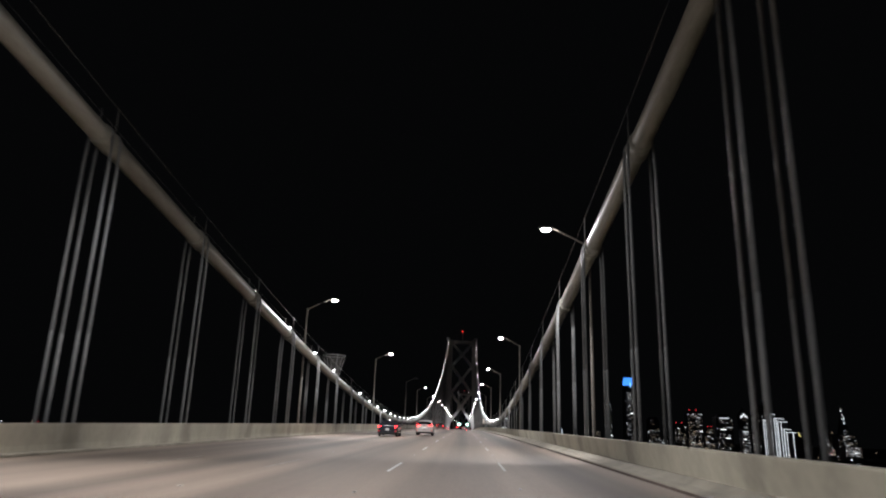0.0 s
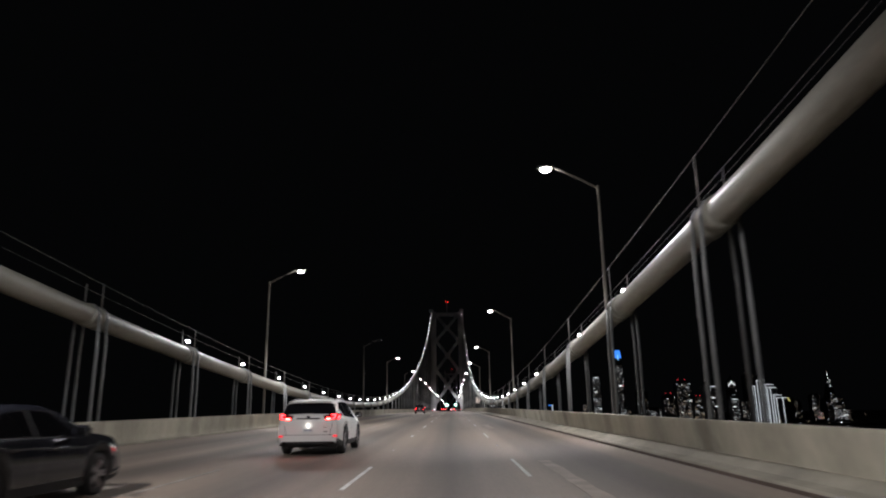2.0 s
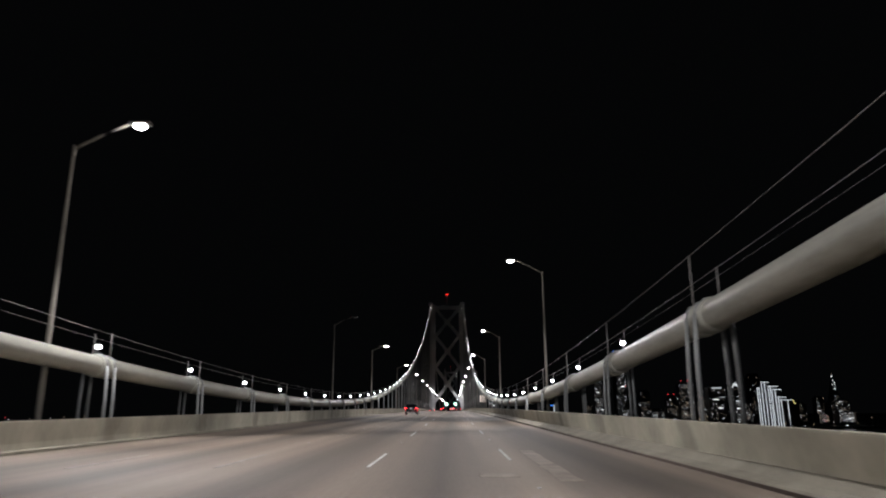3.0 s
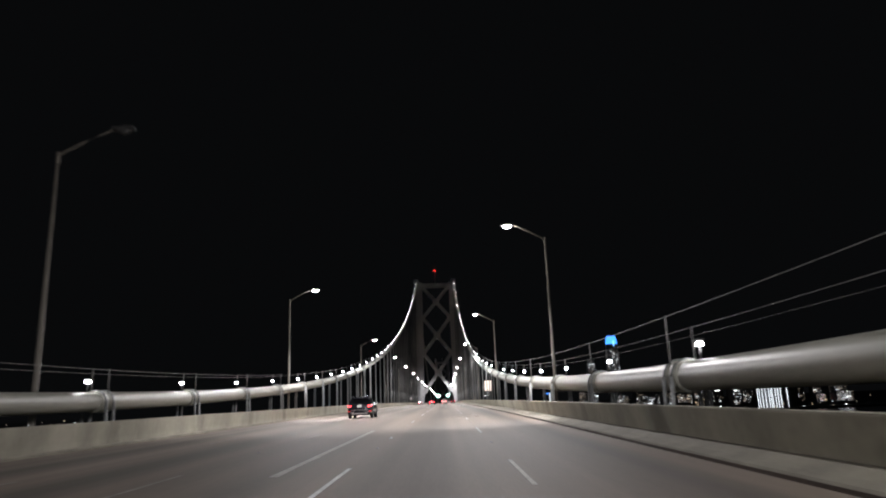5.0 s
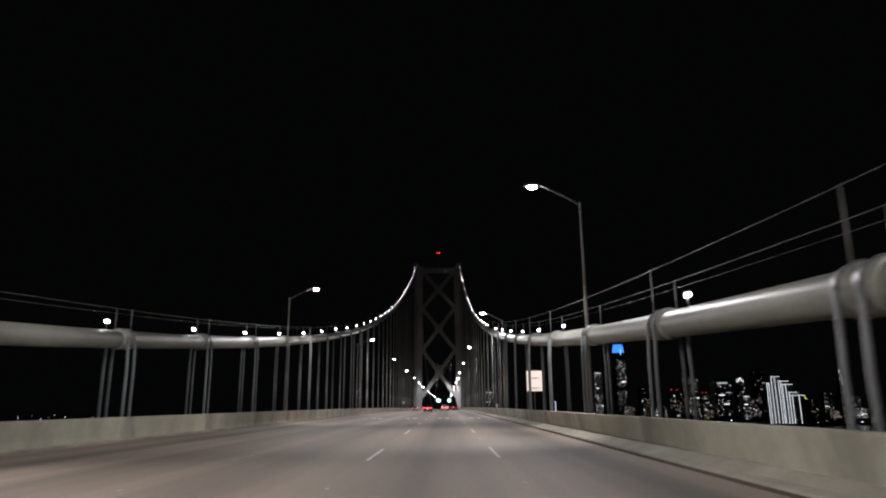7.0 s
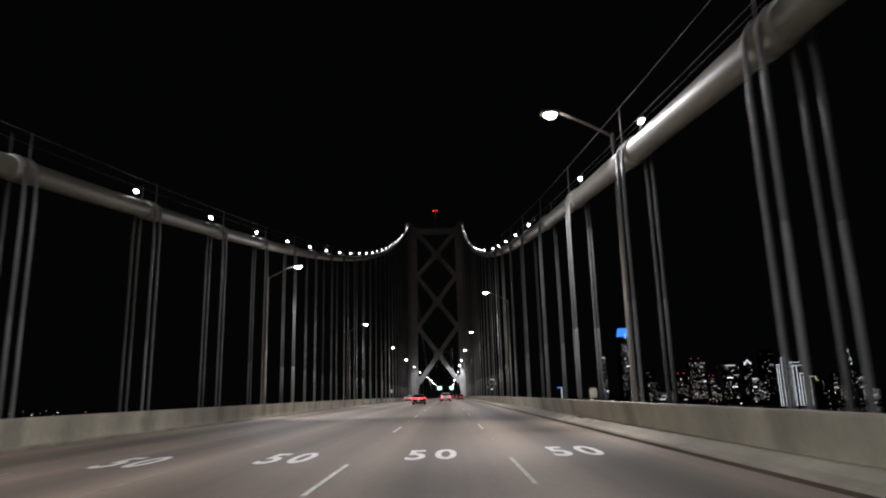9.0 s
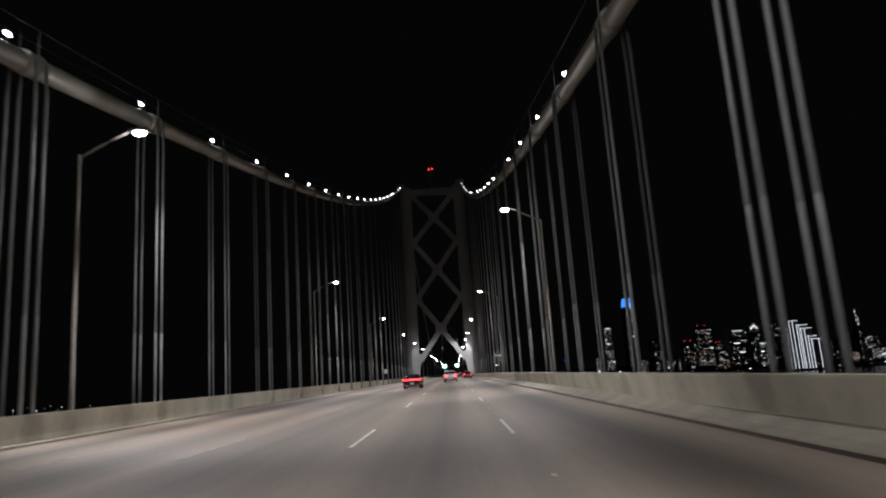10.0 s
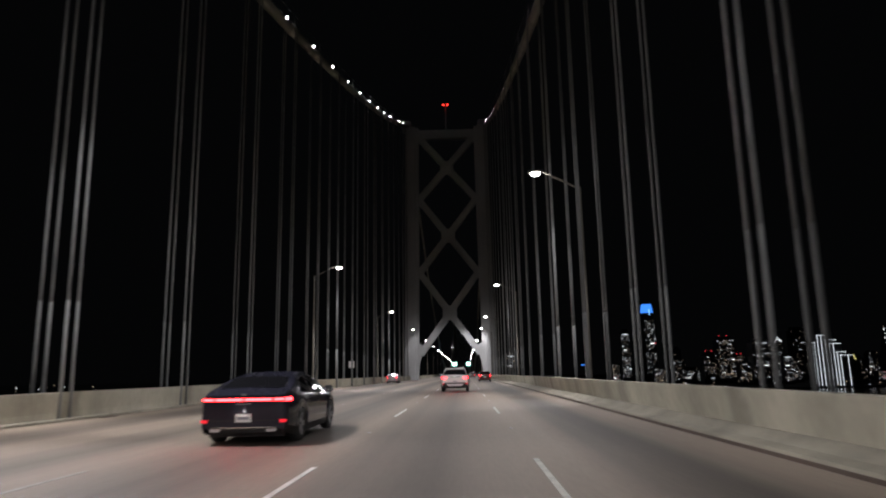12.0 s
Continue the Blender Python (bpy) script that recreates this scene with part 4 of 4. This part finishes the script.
    if "fin" in extras:
        mesh_object("antenna_fin", *patch([[Vector((0.012, 0.62, shape.roof(0.62))), Vector((0.012, 0.80, shape.roof(0.8)))], [Vector((0.008, 0.60, shape.roof(0.62) + 0.10)), Vector((0.008, 0.66, shape.roof(0.7) + 0.09))]], 0.03), paint, t)
    if "pipes" in extras:
        both("exhaust_tip", prism([(0.48 * ws, zb - 0.09), (0.70 * ws, zb - 0.09), (0.73 * ws, zb - 0.02), (0.46 * ws, zb - 0.02)], -0.03, 0.06), M_SKIRT, t)
        both("exhaust_mouth", prism([(0.51 * ws, zb - 0.078), (0.68 * ws, zb - 0.078), (0.70 * ws, zb - 0.035), (0.49 * ws, zb - 0.035)], -0.034, -0.02), M_TRIM, t)
        # two silver lines draw the highlight along the bumper's crease
        for dz in (0.10, 0.135):
            part("bumper_bright_line", bevel_box(-0.66 * ws, 0.66 * ws, -0.016, -0.002, zb + dz, zb + dz + 0.010, 0.003), M_SKIRT, t)
    if "dark_bumper" in extras:
        mesh_object("bumper_panel", *prism([(-0.86 * ws, zb - 0.20), (0.86 * ws, zb - 0.20), (0.90 * ws, zb + 0.05), (0.70 * ws, zb + 0.12), (-0.70 * ws, zb + 0.12), (-0.90 * ws, zb + 0.05)], -0.009, 0.04), M_TRIM, t, "black lower bumper")
        mesh_object("skid_plate", *prism([(-0.46 * ws, zb - 0.13), (0.46 * ws, zb - 0.13), (0.64 * ws, zb + 0.03), (-0.64 * ws, zb + 0.03)], -0.018, 0.0), M_SKIRT, t, "silver skid plate")
        both("tail_glow", prism([(0.60 * ws, z0 - 0.12), (w0 - 0.03, z0 - 0.13), (w0 - 0.03, z0 - 0.04), (0.62 * ws, z0 - 0.05)], -0.024, 0.0), M_TAIL, t)
    if "tail_trim" in extras:
        part("bumper_bright_line", bevel_box(-0.70 * ws, 0.70 * ws, -0.020, -0.002, zb - 0.105, zb - 0.085, 0.005), M_CHROME, t)
        both("exhaust_tip", prism([(0.50 * ws, zb - 0.17), (0.68 * ws, zb - 0.17), (0.70 * ws, zb - 0.12), (0.48 * ws, zb - 0.12)], -0.024, 0.05), M_SKIRT, t)
        both("boot_crease", prism([(0.0, z0 - 0.24), (0.62 * ws, z0 - 0.20), (0.66 * ws, z0 - 0.185), (0.0, z0 - 0.222)], -0.010, 0.02), paint, t)
        part("boot_lip", bevel_box(-0.80 * ws, 0.80 * ws, -0.028, 0.05, z0 - 0.012, z0 + 0.018, 0.010), paint, t)
        part("script_badge", bevel_box(-0.16, 0.16, -0.014, -0.001, z0 - 0.155, z0 - 0.135, 0.003), M_CHROME, t)
    if "spoiler" in extras:
        yy = rear_glass[1]
        part("spoiler", bevel_box(-shape.half * 0.66, shape.half * 0.66, yy - 0.20, yy + 0.06, shape.roof(yy + 0.05) - 0.015, shape.roof(yy + 0.05) + 0.03, 0.012), paint, t)
        part("wiper", bevel_box(-0.02, 0.36, rear_glass[0] + 0.02, rear_glass[0] + 0.05, shape.roof(rear_glass[0]) + 0.02, shape.roof(rear_glass[0]) + 0.05, 0.006), M_TRIM, t)
    return t


CROSSOVER = Shape(4.62, 0.93, [(0, 1.06), (0.10, 1.13), (0.36, 1.46), (0.6, 1.54), (1.4, 1.58), (2.2, 1.56), (2.7, 1.46), (3.42, 1.06), (4.0, 0.99), (4.45, 0.86), (4.62, 0.70)],
                  [(0, 1.03), (0.7, 1.07), (2.6, 1.0), (3.4, 0.95), (4.2, 0.88), (4.62, 0.64)], (0.98, 3.64), 0.36, 0.24, 0.20, 0.10)
BIG_SUV = Shape(4.88, 1.0, [(0, 1.10), (0.12, 1.19), (0.40, 1.57), (0.6, 1.65), (1.6, 1.70), (2.4, 1.66), (2.9, 1.54), (3.55, 1.15), (4.2, 1.08), (4.7, 0.96), (4.88, 0.78)],
                [(0, 1.07), (0.7, 1.10), (3.2, 1.05), (4.3, 0.98), (4.88, 0.72)], (1.02, 3.94), 0.39, 0.28, 0.22, 0.08)
FASTBACK = Shape(4.92, 0.95, [(0, 0.98), (0.15, 1.03), (0.55, 1.12), (1.2, 1.32), (1.8, 1.42), (2.4, 1.44), (2.9, 1.36), (3.7, 1.00), (4.3, 0.92), (4.75, 0.78), (4.92, 0.62)],
                 [(0, 0.96), (0.8, 0.98), (2.8, 0.92), (3.8, 0.86), (4.5, 0.78), (4.92, 0.56)], (0.98, 3.92), 0.345, 0.19, 0.26, 0.12)
SEDAN = Shape(4.75, 0.91, [(0, 1.02), (0.15, 1.05), (0.75, 1.08), (1.35, 1.38), (1.8, 1.44), (2.4, 1.43), (2.8, 1.34), (3.5, 1.00), (4.2, 0.92), (4.6, 0.78), (4.75, 0.62)],
              [(0, 0.98), (0.8, 1.0), (2.8, 0.94), (3.8, 0.88), (4.4, 0.80), (4.75, 0.56)], (0.98, 3.72), 0.33, 0.2, 0.24, 0.10)

SUV_GLASS = ((0.98, 1.24, 0.68, 1.18, 0.47), (1.31, 2.12, 1.26, 2.06), (2.19, 3.12, 2.14, 2.52))
BIG_GLASS = ((0.55, 1.22, 0.72, 1.18), (1.27, 2.20, 1.24, 2.14), (2.27, 3.28, 2.22, 2.72))
SEDAN_GLASS = ((1.02, 1.95, 1.32, 1.90), (2.02, 3.15, 1.98, 2.55))
car("white_crossover", "white crossover car with tinted glass and lit red tail lamps", CROSSOVER, WHITE_PAINT, (-4.34, 72.65), M_RIM, SUV_GLASS, (0.09, 0.37, 0.78, 0.70), (3.36, 2.66, 0.78, 0.66), "hook", ("seam", "rails", "fin", "spoiler", "beams", "plate_lamp"), 1.2)
car("black_suv", "large glossy black sport utility car with red tail lamps", BIG_SUV, BLACK_PAINT, (-6.95, 188.1), M_RIM_DARK, BIG_GLASS, (0.10, 0.40, 0.84, 0.76), (3.50, 2.84, 0.82, 0.70), "block", ("silver_skirt", "rails", "fin", "spoiler", "pipes", "beams", "marker", "plate_lamp"), 2.0)
car("dark_fastback", "dark fastback saloon car with a full-width red light bar", FASTBACK, BLUE_PAINT, (-4.22, 335.3), M_RIM_DARK, SEDAN_GLASS, (0.50, 1.25, 0.66, 0.58), (3.62, 2.86, 0.72, 0.60), "bar", ("plate_lamp", "tail_trim"), 3.0)
car("white_suv", "white sport utility car with a dark rear window, tail lamps lit", BIG_SUV, WHITE_PAINT, (-0.55, 369.5), M_RIM, BIG_GLASS, (0.10, 0.40, 0.84, 0.76), (3.50, 2.84, 0.82, 0.70), "block", ("rails", "spoiler", "dark_bumper", "seam"), 5.0)
car("silver_saloon", "silver saloon car with lit tail lamps", SEDAN, SILVER_PAINT, (-10.9, 422.0), M_RIM, SEDAN_GLASS, (0.72, 1.32, 0.62, 0.56), (3.42, 2.76, 0.72, 0.60), "block", ())
car("dark_saloon", "dark saloon car with lit tail lamps", SEDAN, BLACK_PAINT, (-7.0, 61.0), M_RIM, SEDAN_GLASS, (0.72, 1.32, 0.62, 0.56), (3.42, 2.76, 0.72, 0.60), "block", ())
car("red_crossover", "dark red crossover car with bright tail lamps", CROSSOVER, RED_PAINT, (3.1, 421.0), M_RIM, SUV_GLASS, (0.09, 0.37, 0.78, 0.70), (3.36, 2.66, 0.78, 0.66), "block", ("rails",))
car("pale_hatchback", "pale crossover car far ahead with lit tail lamps", CROSSOVER, SILVER_PAINT, (2.2, 520.0), M_RIM, SUV_GLASS, (0.09, 0.37, 0.78, 0.70), (3.36, 2.66, 0.78, 0.66), "block", ())

# ---- the city across the water ----
M_LAND = material("dark_shore", (0.02, 0.02, 0.02), 0.9, vary=0.3, scale=0.01, fine=0.1)
shore = mesh_object("shore", *box_data(-200, 3600, 1960, 5000, -64, -58), M_LAND)
tagged(shore, "dark low city shore", "shore", kind="structure")
M_FACADE = material("dark_facade", (0.05, 0.05, 0.055), 0.5, vary=0.25, scale=0.05, fine=0.5, bump=0)
WIN = [material("window_white", (0.5, 0.5, 0.5), emit=(0.92, 0.97, 1.0), strength=1.7), material("window_cool", (0.5, 0.5, 0.5), emit=(0.84, 0.92, 1.0), strength=0.6),
       material("window_warm", (0.5, 0.5, 0.5), emit=(1.0, 0.74, 0.48), strength=0.5), material("window_dim", (0.5, 0.5, 0.5), emit=(1.0, 0.80, 0.62), strength=0.14),
       material("window_red", (0.5, 0.1, 0.1), emit=(1.0, 0.06, 0.08), strength=0.7)]
M_OUTLINE = material("outline_strip", (0.7, 0.7, 0.7), emit=(0.86, 0.93, 1.0), strength=1.15)
M_CROWN = material("blue_crown", (0.05, 0.1, 0.3), emit=(0.05, 0.26, 1.0), strength=0.95)
M_CROWN_PALE = material("pale_blue_panel", (0.2, 0.3, 0.6), emit=(0.22, 0.52, 1.0), strength=1.1)
WIN_MESH = []
for m in WIN:
    me = bpy.data.meshes.new("lit_window")
    me.from_pydata(*(lambda d: (d[0], [], d[1]))(box_data(-0.5, 0.5, -0.5, 0.5, -0.5, 0.5)))
    me.materials.append(m)
    WIN_MESH.append(me)
rng = random.Random(7)


def lit(parent, kind, x, z, w, h, depth):
    o = new("lit_window", WIN_MESH[kind])
    o.parent = parent
    o.location, o.scale = (x, -depth, z), (w, 1.0, h)


def tower_block(x0, x1, y, top, count, mood, roof="flat", label="dark high-rise with scattered lit windows"):
    """A dark building of stacked blocks with lit windows on the side to the bridge."""
    w, base = x1 - x0, -58.0
    t = empty("high_rise", (x0 + x1) / 2, y, base)
    tagged(t, label, "building", "city skyline")
    h = top - base
    hw, d = w / 2, max(18.0, w * 0.7)
    store = ([], [])
    grow(store, *box_data(-hw, hw, -d / 2, d / 2, 0, h * 0.93))
    grow(store, *box_data(-hw * 0.72, hw * 0.72, -d * 0.36, d * 0.36, h * 0.93, h))
    grow(store, *box_data(-hw * 1.12, hw * 1.12, -d * 0.56, d * 0.56, 0, h * 0.12))
    mesh_object("body", store[0], store[1], M_FACADE, t)
    fl = max(1, int(h / 4.2))
    for i in range(int(count * 3.2)):
        z = 4.2 * rng.randint(3, fl - 1) + 2 if rng.random() < 0.75 else 4.2 * rng.randint(2, max(3, fl // 2)) + 2
        z = min(z, h * 0.91)
        ww = min(rng.choice((0.9, 1.2, 1.2, 1.6, 2.2, 5.0 if i % 9 == 0 else 1.4)), w * 0.5)
        lit(t, rng.choice(mood if i % 2 else (D_, D_, C_)), rng.uniform(-hw + ww / 2, hw - ww / 2), z, ww, rng.choice((0.8, 1.1, 1.5)), d / 2 + 0.3)
    for i in range(max(2, count // 9)):
        ww = w * rng.uniform(0.10, 0.36)
        lit(t, rng.choice((W_, C_, C_, D_, mood[0])), rng.uniform(-hw + ww / 2, hw - ww / 2), 4.2 * rng.randint(3, fl - 1) * 0.9 + 2, ww, rng.choice((1.0, 1.5)), d / 2 + 0.4)
    if roof == "strip":
        lit(t, 1, 0, h * 0.905, w * 0.6, 2.6, d / 2 + 0.3)
        lit(t, 0, -hw * 0.2, h * 0.62, w * 0.36, 1.6, d / 2 + 0.3)
    if roof == "beacon":
        for dx in (-hw * 0.6, hw * 0.3):
            lit(t, 4, dx, h + 2.0, 2.4, 2.4, d * 0.3)
    if roof == "spike":
        mesh_object("spire", *tube_data([(0, 0, h * 0.98), (0, 0, h * 1.05 + 10)], [hw * 0.4, 0.4], 6), M_FACADE, t)
        for k in range(5):
            lit(t, 0, (k - 2) * hw * 0.35, h * (0.93 - 0.03 * abs(k - 2)), 1.6, 9.0 - 2 * abs(k - 2), d / 2 + 0.5)
    return t


W_, C_, A_, D_, R_ = 0, 1, 2, 3, 4
SKYLINE_A = [(499, 527, 2450, 114, 46, "strip"), (721, 764, 2700, 62, 6, "flat"), (611, 644, 2300, 18, 14, "flat"), (760, 810, 2350, 81, 60, "beacon"), (700, 740, 2300, 36, 16, "beacon"),
             (820, 871, 2250, 68, 24, "strip"), (999, 1029, 2500, 87, 18, "spike"), (1105, 1153, 2600, 118, 14, "flat"), (1016, 1049, 2100, 9, 8, "flat")]
SKYLINE_B = [(1293, 1326, 2500, 32, 14, "flat"), (1138, 1167, 2200, -27, 18, "flat"), (1300, 1325, 2400, 0, 12, "flat"), (1168, 1218, 2150, -20, 34, "flat"), (764, 793, 2200, 6, 18, "flat"),
             (864, 891, 2160, 22, 16, "strip"), (540, 575, 2250, -9, 22, "flat"), (433, 455, 2300, 7, 20, "flat"), (955, 985, 2300, 10, 14, "flat"), (676, 727, 2420, -8, 16, "flat"),
             (895, 925, 2550, 30, 18, "beacon"), (1230, 1290, 2300, 18, 24, "flat"), (119, 151, 2300, 44, 8, "strip")]
MOODS = ((W_, C_, C_, D_, D_), (A_, C_, D_, D_, D_), (C_, D_, W_, D_, D_), (A_, A_, W_, D_, D_, C_), (A_, R_, D_, C_, D_, D_), (C_, W_, D_, D_))
for i, (x0, x1, y, top, count, roof) in enumerate(SKYLINE_A + SKYLINE_B):
    tower_block(x0, x1, y, top, count, MOODS[i % 6] if roof != "beacon" else MOODS[3], roof)

# the tall rounded tower with a blue crown
sf = empty("crowned_tower", 607, 2515, -58)
tagged(sf, "tall tapered glass tower with a glowing blue crown", "building", "city skyline")
ring = []
for z, r in ((0, 23), (120, 22.5), (190, 21), (228, 19.5)):
    ring.append((z, r))
verts, faces = [], []
for z, r in ring:
    verts += [(r * math.copysign(abs(math.cos(a)) ** 0.6, math.cos(a)), r * math.copysign(abs(math.sin(a)) ** 0.6, math.sin(a)), z) for a in [2 * math.pi * k / 20 for k in range(20)]]
for i in range(3):
    faces += [(i * 20 + k, i * 20 + (k + 1) % 20, (i + 1) * 20 + (k + 1) % 20, (i + 1) * 20 + k) for k in range(20)]
mesh_object("body", verts, faces, M_FACADE, sf)
verts = []
for z, r in ((228, 19.0), (246, 17.0), (257, 14.5)):
    verts += [(r * math.copysign(abs(math.cos(a)) ** 0.6, math.cos(a)), r * math.copysign(abs(math.sin(a)) ** 0.6, math.sin(a)), z) for a in [2 * math.pi * k / 20 for k in range(20)]]
faces = [(i * 20 + k, i * 20 + (k + 1) % 20, (i + 1) * 20 + (k + 1) % 20, (i + 1) * 20 + k) for i in range(2) for k in range(20)] + [tuple(range(40, 60))]
mesh_object("crown", verts, faces, M_CROWN, sf, "glowing blue crown")
mesh_object("crown_panel", *box_data(1.5, 5.0, -19.6, -19.2, 219, 240), M_CROWN_PALE, sf)
for i in range(90):
    z = 4.2 * rng.randint(8, 48)
    w = rng.choice((1.0, 1.2, 1.6, 2.4, 5.5 if i % 5 == 0 else 1.4))
    lit(sf, rng.choice((W_, C_, C_, D_, D_)), rng.uniform(-17, 17), z, w, rng.choice((1.0, 1.6)), 23.2)
lit(sf, W_, 6, 128, 12, 2.2, 23.4)
lit(sf, R_, 14, 128, 3, 3, 24.2)


# slabs outlined with white strips of light
def outlined_slab(x0, x1, y, top, lines):
    """A stepped slab: a bright edge along its top and thin upright strips at the given places across it."""
    t = empty("outlined_tower", (x0 + x1) / 2, y, -58)
    tagged(t, "slab tower edged with thin white strips of light", "building", "outlined towers")
    hw, h = (x1 - x0) / 2, top + 58
    mesh_object("body", *box_data(-hw, hw, 0.5, 12, 0, h - 0.5), M_FACADE, t)
    for q in lines:
        px = q - (x0 + x1) / 2
        mesh_object("light_strip", *box_data(px - 0.24, px + 0.24, -0.8, 0.4, 0, h - 0.8), M_OUTLINE, t)
    mesh_object("light_strip", *box_data(-hw - 0.6, hw + 0.6, -0.8, 0.4, h - 0.8, h), M_OUTLINE, t)


SLABS = ((873, 880, 10, 49, (873.5, 879.0)), (884, 907, 5, 66, (884.5, 893.5)), (900, 928, 0, 54, (900.5, 906.0)),
         (906, 935, -5, 45, (907.5, 916.5)), (920, 943, -10, 24, (921.0,)), (922, 955, -15, 16, (926.0, 944.0)))
for x0, x1, dy, top, lines in SLABS:
    outlined_slab(x0, x1, 1998 + dy, top, lines)

# a small yellow sign on the dark block beside them
yellow = material("yellow_sign", (0.5, 0.45, 0.1), emit=(0.95, 0.85, 0.30), strength=0.8)
corner = empty("corner_block", 966, 2006, -58)
tagged(corner, "dark block with a small yellow sign at its top", "building", "city skyline")
mesh_object("body", *box_data(-6, 20, 0, 30, 0, 74), M_FACADE, corner)
tube("yellow_mark", [(3, -0.8, 74), (5, -0.8, 72), (6, -0.8, 66), (10, -0.8, 63)], 0.8, yellow, corner, sides=6)

# the slender pyramid
pyr = empty("pyramid_tower", 1424, 2600, -58)
tagged(pyr, "slender dark pyramid tower with few lights", "building", "city skyline")
mesh_object("body", [(-28, -28, 0), (28, -28, 0), (28, 28, 0), (-28, 28, 0), (0, 0, 174)], [(0, 1, 4), (1, 2, 4), (2, 3, 4), (3, 0, 4), (3, 2, 1, 0)], M_FACADE, pyr)
for i in range(26):
    z = rng.uniform(12, 172)
    hw = 27 * (1 - z / 174)
    lit(pyr, rng.choice((W_, C_, D_)), rng.uniform(-hw, hw), z, 1.8, 2.2, hw + 1.5)

# a lit quay crane and low lights along the shore
quay = empty("quay_mast", 213, 1500, -62)
tagged(quay, "lit mast with a short arm at the waterside", "mast")
tube("mast", [(0, 0, 0), (0, 0, 66)], 1.0, M_FACADE, quay, sides=6)
mesh_object("light_strip", *box_data(-0.7, 0.7, -2, -1.2, 46, 66), WIN[1], quay)
mesh_object("light_strip", *box_data(-8, -1.4, -2, -1.2, 64.4, 66), M_CROWN, quay)
for i in range(70):
    x = rng.uniform(120, 1700)
    y = 1955 + rng.uniform(-25, 0)
    t = empty("quay_light", x, y, -58)
    tagged(t, "small light on the far waterfront", "lamp", "waterfront lights")
    hgt = rng.uniform(2, 26)
    mesh_object("stem", *tube_data([(0, 0, -6), (0, 0, hgt)], 0.3, 5), M_FACADE, t)
    lit(t, rng.choice((W_, A_, A_, D_, D_, C_, R_ if i % 8 == 0 else D_)), 0, hgt, rng.choice((1.6, 2.2, 3.2)), 1.6, 0)
for i in range(26):
    t = empty("quay_light", rng.uniform(-1500, -900), 2000 + rng.uniform(-30, 30), -58)
    tagged(t, "small light on the far waterfront", "lamp", "waterfront lights")
    hgt = rng.uniform(22, 40)
    mesh_object("stem", *tube_data([(0, 0, -6), (0, 0, hgt)], 0.3, 5), M_FACADE, t)
    lit(t, rng.choice((W_, A_, D_, D_, R_ if i % 6 == 0 else D_)), 0, hgt, 2.0, 1.6, 0)
